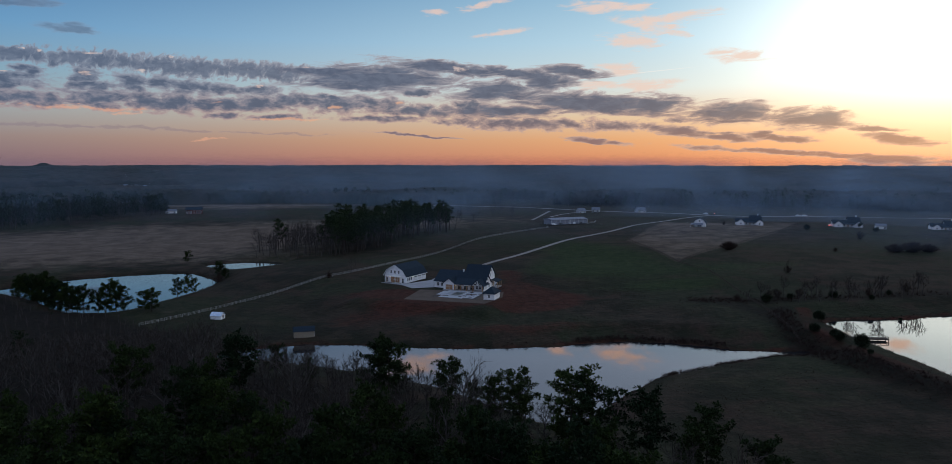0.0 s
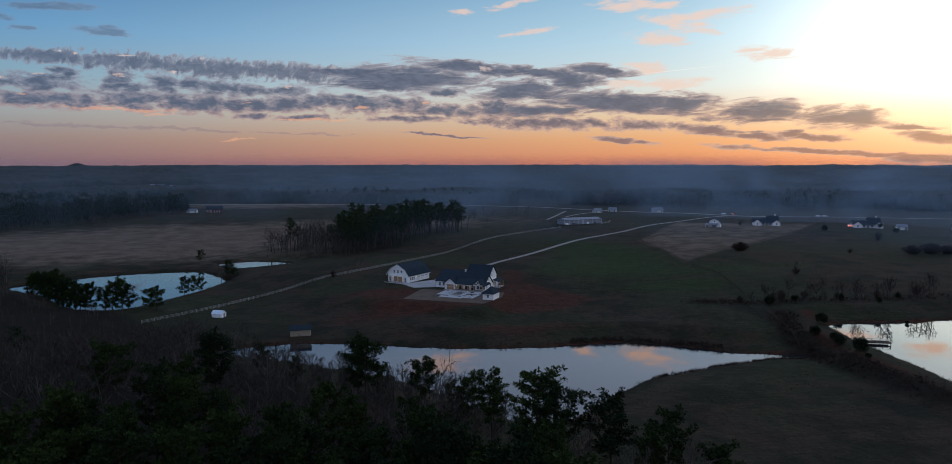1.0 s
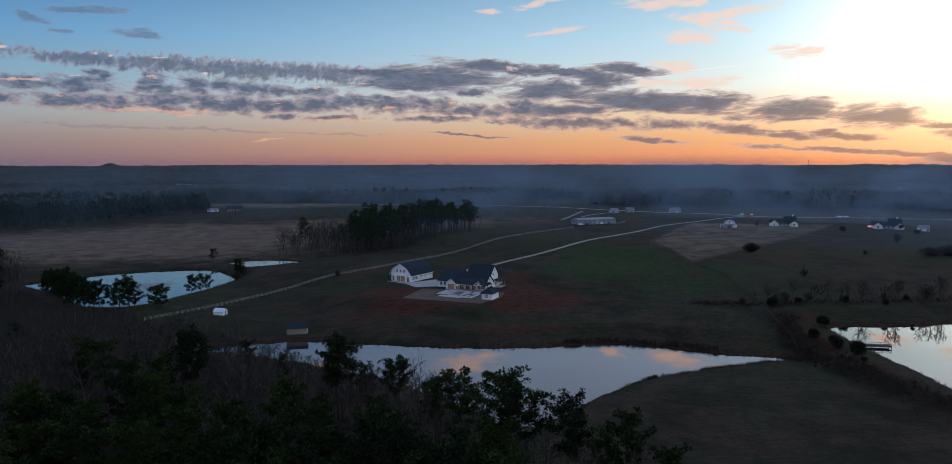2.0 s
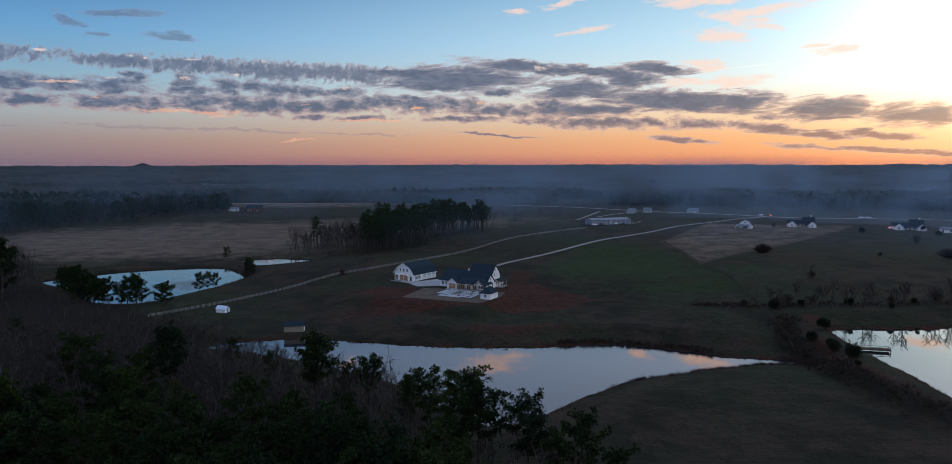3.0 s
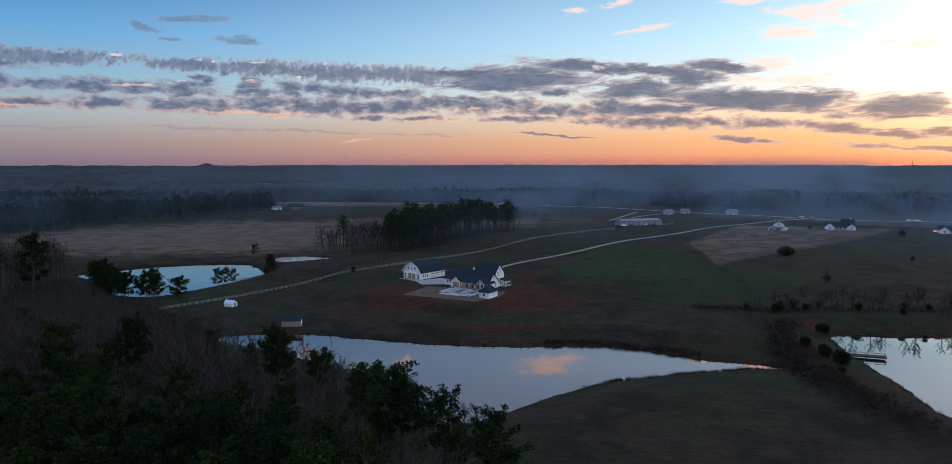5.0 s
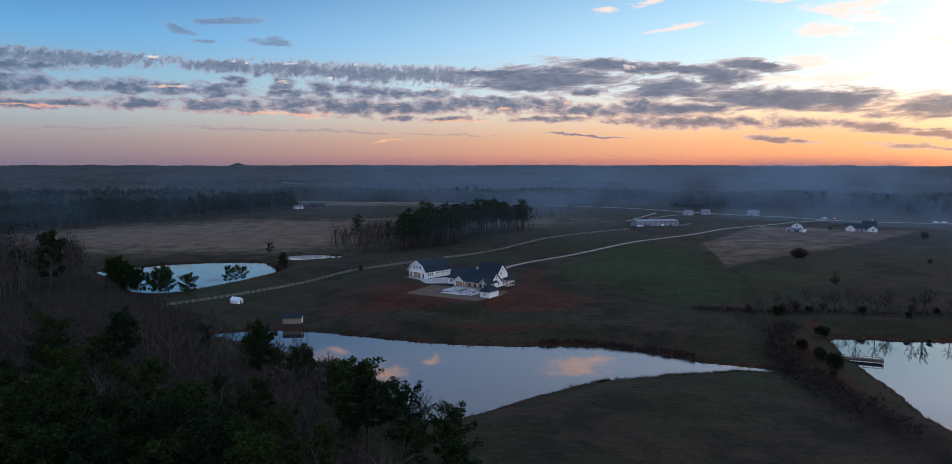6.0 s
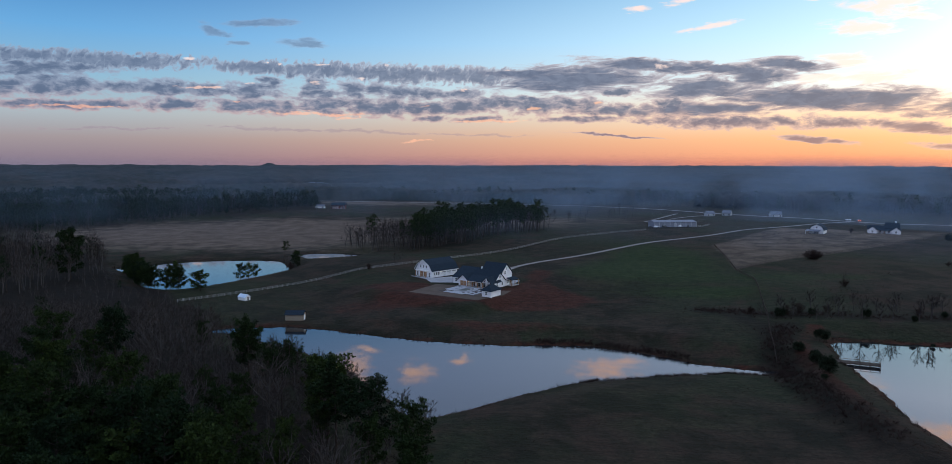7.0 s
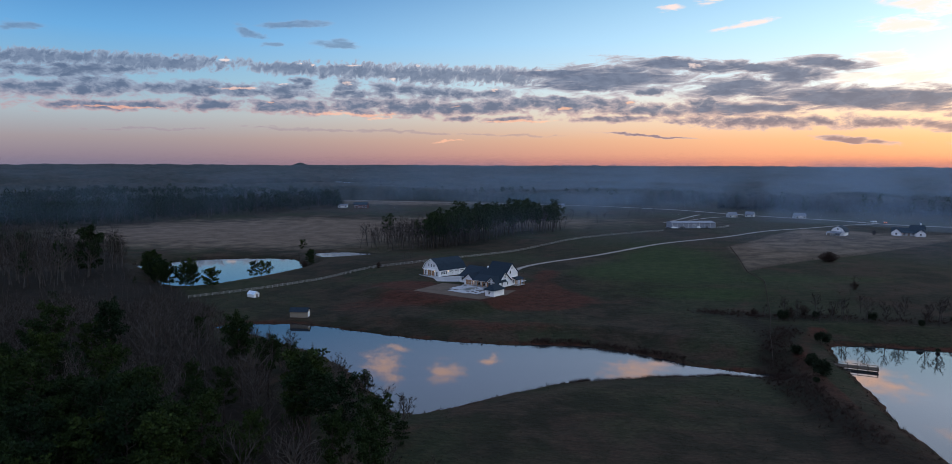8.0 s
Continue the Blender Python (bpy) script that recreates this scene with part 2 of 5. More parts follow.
    out = k.add("ShaderNodeOutputWorld", {"Surface": both.outputs[0]})


build_sky()
sun = new("sun", bpy.data.lights.new("sun", "SUN"))
sun.data.energy, sun.data.angle, sun.data.color = 0.10, radians(10), (1.0, 0.72, 0.5)
s_az, s_el = radians(SUN_AZ), radians(SUN_EL - 1)
sun.matrix_basis = look((0, 0, 0), (-math.sin(s_az) * math.cos(s_el), -math.cos(s_az) * math.cos(s_el), -math.sin(s_el)))

# ---- materials ----


def material(name, paint, rough=0.85, bump=0.0, bump_scale=1.0, metallic=0.0, space="Object"):
    """A material whose colour comes from paint(k, place), with relief from a noise."""
    mat = bpy.data.materials.new(name)
    mat.use_nodes = True
    tree = mat.node_tree
    tree.nodes.clear()
    k = Nodes(tree)
    place = k.add("ShaderNodeNewGeometry").outputs["Position"] if space == "World" else k.add("ShaderNodeTexCoord").outputs["Object"]
    b = k.add("ShaderNodeBsdfPrincipled")
    k.put(b.inputs["Base Color"], paint(k, place))
    k.put(b.inputs["Roughness"], rough)
    b.inputs["Metallic"].default_value = metallic
    b.inputs["Specular IOR Level"].default_value = 0.5 if rough < 0.7 else 0.06
    if bump:
        n = k.add("ShaderNodeBump", {"Strength": bump, "Distance": 0.3 / bump_scale, "Height": k.noise(place, bump_scale, 5.0, 0.65)})
        tree.links.new(n.outputs[0], b.inputs["Normal"])
    k.add("ShaderNodeOutputMaterial", {"Surface": b.outputs[0]})
    return mat


def two_tone(a, b, scale, fine=None):
    """Paint that wanders between two colours at two scales."""
    def paint(k, place):
        big = k.step(k.noise(place, scale, 3.0), 0.35, 0.65)
        small = k.step(k.noise(place, fine or scale * 9, 4.0, 0.7), 0.3, 0.7)
        rnd = k.add("ShaderNodeObjectInfo").outputs["Random"]
        c = k.mix(k.m("ADD", k.m("MULTIPLY", big, 0.55), k.m("MULTIPLY", small, 0.45)), a, b)
        return k.mix(k.m("MULTIPLY", rnd, 0.25), c, k.mix(0.5, a, b))
    return paint


def ground_paint(k, place):
    node = k.add("ShaderNodeAttribute", attribute_name="cover")
    cover, litter = node.outputs["Color"], node.outputs["Alpha"]
    soil, green, tan = k.add("ShaderNodeSeparateColor", {0: cover}).outputs
    big = k.noise(place, 0.012, 4.0, 0.6)
    mid = k.noise(place, 0.07, 5.0, 0.65)
    fine = k.noise(place, 1.1, 5.0, 0.75)
    def part_of(amount, lo, hi):
        w = k.m("ADD", amount, k.m("MULTIPLY", k.m("SUBTRACT", k.m("ADD", k.m("MULTIPLY", big, 0.5), k.m("MULTIPLY", mid, 0.5)), 0.5), 1.1))
        return k.step(w, lo, hi)
    patch = k.noise(place, 0.24, 4.0, 0.7, 0.8)
    grass = k.mix(k.step(mid, 0.40, 0.60), (0.017, 0.016, 0.010), (0.043, 0.031, 0.021))
    grass = k.mix(k.step(big, 0.42, 0.60), grass, k.mix(k.step(patch, 0.35, 0.65), (0.018, 0.025, 0.011), (0.036, 0.036, 0.019)))
    grass = k.mix(k.step(k.noise(place, 0.035, 4.0, 0.6, 1.0), 0.52, 0.66, 0.0, 0.8), grass, (0.049, 0.030, 0.021))
    c = k.mix(k.m("MULTIPLY", part_of(green, 0.30, 0.75), 0.9), grass, k.mix(k.step(patch, 0.35, 0.65), (0.014, 0.033, 0.008), (0.032, 0.050, 0.015)))
    c = k.mix(part_of(tan, 0.35, 0.8), c, k.mix(k.step(mid, 0.35, 0.65), (0.115, 0.083, 0.063), (0.18, 0.135, 0.102)))
    c = k.mix(part_of(soil, 0.38, 0.62), c, k.mix(k.step(patch, 0.3, 0.7), (0.042, 0.0138, 0.009), (0.076, 0.028, 0.018)))
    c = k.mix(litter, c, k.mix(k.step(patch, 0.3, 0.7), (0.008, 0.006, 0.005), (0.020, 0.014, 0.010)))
    c = k.mix(k.step(patch, 0.50, 0.30, 0.0, 0.55), c, k.mix(0.5, c, (0.014, 0.012, 0.009)))
    # faint mowing rows and clumps of coarser grass
    turned = k.add("ShaderNodeMapping", {"Vector": place, "Rotation": (0, 0, radians(38)), "Scale": (0.035, 0.9, 1.0)}).outputs[0]
    c = k.mix(k.step(k.noise(turned, 1.0, 4.0, 0.7), 0.46, 0.62, 0.0, 0.5), c, k.mix(0.6, c, (0.008, 0.010, 0.006)))
    clumps = k.noise(place, 0.45, 5.0, 0.8, 0.6)
    c = k.mix(k.step(clumps, 0.52, 0.66, 0.0, 0.65), c, k.mix(0.7, c, (0.009, 0.011, 0.006)))
    return k.mix(k.step(fine, 0.30, 0.70, 0.75, 0.0), c, k.mix(0.6, c, (0.008, 0.008, 0.006)))


def needle_paint(k, place):
    """Pine green, each tree a little yellower or bluer than the next."""
    rnd = k.add("ShaderNodeObjectInfo").outputs["Random"]
    tree = k.mix(rnd, (0.008, 0.017, 0.007), (0.026, 0.040, 0.009))
    tuft = k.step(k.noise(place, 0.9, 4.0, 0.7), 0.35, 0.68)
    return k.mix(tuft, k.mix(0.55, tree, (0.006, 0.011, 0.006)), k.mix(1.0, tree, (1.35, 1.35, 1.2), "MULTIPLY"))


M = {
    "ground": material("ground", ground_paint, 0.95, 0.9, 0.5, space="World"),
    "far_woods": material("far_woods", two_tone((0.010, 0.018, 0.013), (0.048, 0.040, 0.035), 0.009, 0.045), 0.95, 0.5, 0.2, space="World"),
    "gravel": material("gravel", two_tone((0.18, 0.16, 0.15), (0.28, 0.255, 0.235), 0.15, 3.0), 0.95, 0.4, 4.0, space="World"),
    "bark": material("bark", two_tone((0.026, 0.020, 0.016), (0.060, 0.048, 0.040), 0.4, 3.0), 0.95, 0.5, 4.0),
    "grey_bark": material("grey_bark", two_tone((0.032, 0.028, 0.025), (0.100, 0.088, 0.079), 0.4, 3.0), 0.95, 0.5, 4.0),
    "twigs": material("twigs", two_tone((0.014, 0.0108, 0.0095), (0.036, 0.027, 0.0235), 0.3, 2.0), 0.95),
    "needles": material("needles", needle_paint, 0.75),
    "cedar": material("cedar", two_tone((0.012, 0.018, 0.010), (0.022, 0.030, 0.016), 0.5, 3.0), 0.85),
    "straw": material("straw", two_tone((0.024, 0.020, 0.012), (0.070, 0.050, 0.032), 0.05, 0.8), 0.95),
    "brush": material("brush", two_tone((0.026, 0.017, 0.014), (0.050, 0.034, 0.028), 0.5, 3.0), 0.95),
}


def water_material():
    mat = bpy.data.materials.new("pond_water")
    mat.use_nodes = True
    k = Nodes(mat.node_tree)
    b = mat.node_tree.nodes["Principled BSDF"]
    b.inputs["Base Color"].default_value = (0.012, 0.014, 0.016, 1)
    b.inputs["Roughness"].default_value = 0.02
    b.inputs["IOR"].default_value = 1.6
    place = k.add("ShaderNodeNewGeometry").outputs["Position"]
    bump = k.add("ShaderNodeBump", {"Strength": 0.012, "Distance": 0.05, "Height": k.noise(place, 0.8, 3.0)})
    mat.node_tree.links.new(bump.outputs[0], b.inputs["Normal"])
    return mat


M["water"] = water_material()

# ---- mesh helpers ----


class Shape:
    """Vertices and faces gathered from simple solids."""

    def __init__(self):
        self.v, self.f = [], []

    def add(self, verts, faces):
        n = len(self.v)
        self.v += [tuple(p) for p in verts]
        self.f += [tuple(i + n for i in f) for f in faces]
        return self

    def box(self, x0, x1, y0, y1, z0, z1):
        return self.add([(x, y, z) for z in (z0, z1) for x, y in ((x0, y0), (x1, y0), (x1, y1), (x0, y1))],
                        [(3, 2, 1, 0), (4, 5, 6, 7), (0, 1, 5, 4), (1, 2, 6, 5), (2, 3, 7, 6), (3, 0, 4, 7)])

    def loft(self, ring_a, ring_b, caps=True):
        n = len(ring_a)
        faces = [(i, (i + 1) % n, (i + 1) % n + n, i + n) for i in range(n)]
        if caps:
            faces += [tuple(range(n))[::-1], tuple(range(n, 2 * n))]
        return self.add([*ring_a, *ring_b], faces)

    def tube(self, a, b, ra, rb, n=6):
        a, b = Vector(a), Vector(b)
        d = (b - a).normalized()
        s = d.orthogonal().normalized()
        t = d.cross(s)
        ring = lambda c, r: [c + (s * math.cos(2 * math.pi * i / n) + t * math.sin(2 * math.pi * i / n)) * r for i in range(n)]
        return self.loft(ring(a, ra), ring(b, rb))

    def beam(self, a, b, w, h):
        """A squared timber from a to b, w wide and h deep."""
        a, b = Vector(a), Vector(b)
        d = (b - a).normalized()
        side = d.cross(Vector((0, 0, 1)))
        side = side.normalized() if side.length > 1e-3 else Vector((1, 0, 0))
        up = side.cross(d)
        ring = lambda c: [c + side * w / 2 * i + up * h / 2 * j for i, j in ((-1, -1), (1, -1), (1, 1), (-1, 1))]
        return self.loft(ring(a), ring(b))

    def mesh(self, name, mat, smooth=False):
        me = bpy.data.meshes.new(name)
        me.from_pydata(self.v, [], self.f)
        me.materials.append(mat)
        if smooth:
            me.shade_smooth()
        me.update()
        return me


def part(name, shape, mat, parent=None, label="", smooth=False):
    ob = new(name, shape.mesh(name, mat, smooth) if isinstance(shape, Shape) else shape)
    ob.parent = parent
    return tagged(ob, label)


def thing(name, place, label, category, group="", turn=0.0, kind=""):
    ob = tagged(new(name), label, category, group, kind)
    ob.matrix_basis = pose(*place, 0, 0, turn)
    return ob


# ---- the lie of the land ----


def smooth_ring(points, per=8):
    """A closed curve through the points."""
    p = np.array(points, float)
    n, out = len(p), []
    for i in range(n):
        a, b, c, d = p[i - 1], p[i], p[(i + 1) % n], p[(i + 2) % n]
        for t in np.arange(per) / per:
            out.append(0.5 * (2 * b + (c - a) * t + (2 * a - 5 * b + 4 * c - d) * t**2 + (3 * b - a - 3 * c + d) * t**3))
    return np.array(out)


def smooth_line(points, per=10):
    p = np.array([points[0], *points, points[-1]], float)
    out = []
    for i in range(1, len(p) - 2):
        a, b, c, d = p[i - 1], p[i], p[i + 1], p[i + 2]
        for t in np.arange(per) / per:
            out.append(0.5 * (2 * b + (c - a) * t + (2 * a - 5 * b + 4 * c - d) * t**2 + (3 * b - a - 3 * c + d) * t**3))
    return np.array(out + [p[-1]])


def ring_distance(x, y, ring):
    """Distance to a closed curve, negative inside."""
    best, inside = np.full(x.shape, 1e9), np.zeros(x.shape, bool)
    for (ax, ay), (bx, by) in zip(ring, np.roll(ring, -1, 0)):
        dx, dy = bx - ax, by - ay
        t = np.clip(((x - ax) * dx + (y - ay) * dy) / (dx * dx + dy * dy + 1e-9), 0, 1)
        best = np.minimum(best, (x - ax - t * dx) ** 2 + (y - ay - t * dy) ** 2)
        if abs(dy) > 1e-9:
            inside ^= ((ay > y) != (by > y)) & (x < (y - ay) / dy * dx + ax)
    return np.sqrt(best) * np.where(inside, -1, 1)


def line_distance(x, y, line):
    best = np.full(x.shape, 1e9)
    for (ax, ay), (bx, by) in zip(line[:-1], line[1:]):
        dx, dy = bx - ax, by - ay
        t = np.clip(((x - ax) * dx + (y - ay) * dy) / (dx * dx + dy * dy + 1e-9), 0, 1)
        best = np.minimum(best, (x - ax - t * dx) ** 2 + (y - ay - t * dy) ** 2)
    return np.sqrt(best)


def blend(x, lo, hi):
    t = np.clip((x - lo) / (hi - lo), 0, 1)
    return t * t * (3 - 2 * t)


MAIN_POND = smooth_ring([(-93, 238), (-80, 245), (-60, 247), (-31, 239), (-8, 233), (21, 230.5), (45, 233), (66, 226), (84, 214.5), (104, 209.5),
                         (102, 206), (85, 205), (66, 199.5), (45, 192), (27, 179), (12, 165), (2, 160), (-8, 172), (-28, 198), (-52, 216), (-78, 231)])
DAM_POND = smooth_ring([(129, 233), (143, 235), (166, 232.5), (190, 236), (240, 232), (290, 200), (270, 140), (200, 105), (140, 110), (122, 135),
                        (120.5, 166), (123, 186), (123.5, 204), (126, 219)])
WEST_POND = smooth_ring([(-228, 383), (-212, 403), (-199, 414), (-180, 421), (-160, 425), (-142, 422), (-128, 402), (-121, 387), (-124, 368), (-134, 344),
                         (-146, 320), (-158, 316), (-175, 325), (-195, 350), (-215, 368)])
BACK_POND = smooth_ring([(-139, 449), (-124, 461), (-106, 461), (-92, 453), (-103, 433), (-122, 429)])
PONDS = ((MAIN_POND, 0.0), (DAM_POND, 3.6), (WEST_POND, -0.5), (BACK_POND, 0.0))
DAM_CREST = smooth_line([(128, 245), (116, 222), (112, 200), (111, 180), (112, 160), (116, 130), (130, 100)])
PAD_Z = 6.7
# spot heights: x, y, z
SPOTS = np.array([(0, 60, 5), (-60, 120, 3.5), (-160, 160, 4), (-300, 250, 5), (60, 150, 2.4), (110, 110, 3), (90, 195, 2.0), (-100, 283, 2.3), (-64, 258, 1.0),
                  (0, 262, 3.6), (-5, 300, 6.7), (-26, 332, 6.7), (60, 250, 4.0), (100, 262, 6), (155, 262, 8.0), (160, 303, 11), (178, 386, 11.5), (60, 350, 8.5),
                  (-49, 359, 8.5), (-110, 330, 2.5), (-153, 463, 0.6), (-230, 500, 2.0), (-400, 600, 2), (-90, 460, 3.5), (20, 540, 9.0), (120, 500, 11),
                  (223, 519, 13), (350, 500, 13), (300, 620, 13), (130, 700, 9), (-200, 800, 7), (330, 250, 11)], float)


def land(x, y):
    """The height of the ground, for arrays of places."""
    x, y = np.broadcast_arrays(np.asarray(x, float), np.asarray(y, float))
    top, under = np.zeros(x.shape), np.zeros(x.shape)
    for sx, sy, sz in SPOTS:
        w = 1 / ((x - sx) ** 2 + (y - sy) ** 2 + 300) ** 1.7
        top, under = top + w * sz, under + w
    z = top / under
    r = np.hypot(x, y)
    swell = 7 * np.sin(x / 310 + 1.3) * np.cos(y / 420 + 0.4) + 5 * np.sin(x / 170 - y / 260)
    far = 8 + 24 * blend(r, 1500, 4600) + swell * blend(r, 900, 1800) * (1 - 0.75 * blend(r, 2200, 4200))
    z = z + (far - z) * blend(r, 750, 1250)
    z = z + 0.35 * np.sin(x / 23 + 0.6 * np.sin(y / 31)) * np.cos(y / 27) * (1 - blend(r, 800, 1000))
    pad = blend(np.maximum(np.abs((x + 8) * 0.86 - (y - 305) * 0.51) - 27, np.abs((x + 8) * 0.51 + (y - 305) * 0.86) - 26), 10, 0)
    z = z + (PAD_Z - 0.06 - z) * pad
    crest = line_distance(x, y, DAM_CREST)
    z = z + (np.maximum(z, 5.0) - z) * blend(crest, 12, 3)
    ragged = 0.7 * np.sin(x * 0.9 + 2 * np.sin(y * 0.31)) * np.sin(y * 0.8) + 0.5 * np.sin(x * 0.35 - y * 0.27)
    for ring, level in PONDS:
        d = ring_distance(x, y, ring) + ragged
        shore = level + np.where(d > 0, 0.9 * blend(d, 0, 3.0) + 0.04 * d, -1.6 * blend(-d, 0, 4.0))
        z = shore + (z - shore) * blend(d, 2.5, 16)
    return z


def spaced(lo, hi, fine, reach):
    """Coordinates that lie close between lo and hi and ever wider out to reach."""
    mid = list(np.arange(lo, hi + fine, fine))
    step, a, b = fine, mid[0], mid[-1]
    low, high = [], []
    while a > -reach or b < reach:
        step *= 1.09
        a, b = a - step, b + step
        low.append(max(a, -reach)), high.append(min(b, reach))
        if a <= -reach and b >= reach:
            break
    return np.array(sorted(set(low + mid + high)))


def grid_mesh(name, X, Y, Z, mat):
    ny, nx = X.shape
    me = bpy.data.meshes.new(name)
    i = (np.arange(ny - 1)[:, None] * nx + np.arange(nx - 1)).ravel()
    quads = np.stack([i, i + 1, i + nx + 1, i + nx], 1)
    me.from_pydata(np.stack([X, Y, Z], -1).reshape(-1, 3).tolist(), [], quads.tolist())
    me.materials.append(mat)
    me.shade_smooth()
    return me


gx, gy = spaced(-244, 210, 2.4, 4950), spaced(100, 470, 2.4, 4950)
GX, GY = np.meshgrid(gx, gy)
GZ = land(GX, GY)
ground_mesh = grid_mesh("ground", GX, GY, GZ, M["ground"])
ground = tagged(new("ground", ground_mesh), "dormant brown pasture with green patches and red clay", "ground", kind="structure")


WOODS = np.array([(22, 52), (17, 92), (11, 107), (1, 116), (-7, 125), (-14, 141), (-28, 152), (-43, 166), (-62, 194), (-88, 224), (-100, 243), (-106, 262), (-124, 272), (-138, 290), (-150, 304),
                  (-180, 315), (-208, 345), (-236, 384), (-262, 414), (-330, 440), (-430, 440), (-430, 180), (-230, 50)], float)


def cover_of(x, y):
    """What grows or lies bare: red clay, green grass, pale dry grass."""
    spot = lambda cx, cy, rx, ry: np.exp(-(((x - cx) / rx) ** 2 + ((y - cy) / ry) ** 2))
    soil = 0.85 * spot(-10, 284, 32, 11) + 0.8 * spot(-36, 306, 22, 12) + 1.0 * spot(27, 294, 17, 24) + 0.6 * spot(30, 340, 12, 25) + 0.5 * spot(15, 246, 70, 11) + 0.5 * spot(-45, 268, 45, 16) + 0.45 * spot(55, 285, 45, 16) + 0.25 * spot(-70, 335, 25, 14) + 0.4 * spot(-110, 425, 30, 14)
    for ring, level in PONDS:
        d = ring_distance(x, y, ring)
        soil = np.maximum(soil, (0.5 if level in (0.0, 3.6) and ring is not BACK_POND else 0.3) * blend(d, 6, 1.0))
    soil = np.maximum(soil, 0.5 * blend(line_distance(x, y, DAM_CREST) , 6, 2.0))
    green = 0.85 * spot(95, 395, 45, 75) + 0.5 * spot(60, 340, 40, 30) + 0.6 * spot(170, 330, 45, 16) + 0.35 * spot(-60, 300, 50, 40) + 0.42 * spot(60, 165, 50, 36) + 0.5 * spot(105, 300, 60, 14) + 0.25 * spot(150, 246, 45, 7)
    pale = ring_distance(x, y, np.array([(138, 450), (128, 352), (270, 470), (330, 530), (215, 560)]))
    tan = 0.62 * blend(pale, 4, -3) + 1.0 * spot(-240, 560, 210, 140) + 0.25 * spot(-110, 315, 55, 55) + 0.2 * spot(-50, 285, 55, 28) + 0.9 * spot(-520, 1560, 150, 90) + 0.8 * spot(-190, 930, 170, 70) + 0.15 * spot(-60, 400, 60, 60) + 0.5 * spot(60, 650, 220, 90)
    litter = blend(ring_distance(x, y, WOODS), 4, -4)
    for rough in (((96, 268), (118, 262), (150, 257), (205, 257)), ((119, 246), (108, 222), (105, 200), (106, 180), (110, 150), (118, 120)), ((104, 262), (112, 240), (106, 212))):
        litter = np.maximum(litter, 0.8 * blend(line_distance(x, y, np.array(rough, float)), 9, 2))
    return np.clip(np.stack([soil, green, tan, litter], -1), 0, 1)


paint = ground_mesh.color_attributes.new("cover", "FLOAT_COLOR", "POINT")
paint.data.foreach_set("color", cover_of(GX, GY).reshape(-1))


def build_pond(ring, level, label):
    grown = ring + (ring - ring.mean(0)) * (2.5 / np.linalg.norm(ring - ring.mean(0), axis=1, keepdims=True))
    s = Shape()
    n = len(grown)
    s.add([(x, y, level) for x, y in grown], [tuple(range(n))])
    me = s.mesh("pond", M["water"])
    me.calc_loop_triangles()
    tagged(new("pond", me), label, "pond", "ponds", "structure")


build_pond(MAIN_POND, 0.0, "long still farm pond reflecting dusk clouds")
build_pond(DAM_POND, 3.6, "still pond held behind an earth dam")
build_pond(WEST_POND, -0.5, "pale still pond beside the west pasture")
build_pond(BACK_POND, 0.0, "small pond at the edge of the woodlot")


def strip(name, line, width, lift, mat, label, category):
    """A made surface laid on the ground along a line."""
    line = np.array(line)
    d = np.gradient(line, axis=0)
    side = np.stack([d[:, 1], -d[:, 0]], 1) / np.linalg.norm(d, axis=1, keepdims=True)
    cross = [-0.5, -0.25, 0, 0.25, 0.5]
    X = np.stack([line[:, 0] + side[:, 0] * width * c for c in cross], 1)
    Y = np.stack([line[:, 1] + side[:, 1] * width * c for c in cross], 1)
    Z = land(X, Y) + lift + np.array([-0.12, 0.02, 0.04, 0.02, -0.12])
    return tagged(new(name, grid_mesh(name, X, Y, Z, mat)), label, category, kind="structure")


DRIVE = smooth_line([(12, 352), (19, 368), (46, 403), (92, 453), (124, 484), (180, 537), (250, 591), (296, 623)], 24)
strip("driveway", DRIVE, 3.5, 0.22, M["gravel"], "long pale gravel driveway", "driveway")
ROAD = smooth_line([(-700, 1010), (-200, 960), (40, 905), (180, 800), (250, 690), (296, 623), (360, 596), (445, 577), (620, 548), (900, 500)], 30)
strip("road", ROAD, 6.0, 0.3, M["gravel"], "pale country road beyond the pastures", "road")

for ends in (((120, 640), (142, 690), (170, 754)), ((147, 672), (170, 705), (195, 730))):
    strip("farm_lane", smooth_line(ends, 20), 3.0, 0.3, M["gravel"], "pale farm lane in the misty valley", "lane")

# ---- far woods to the horizon ----


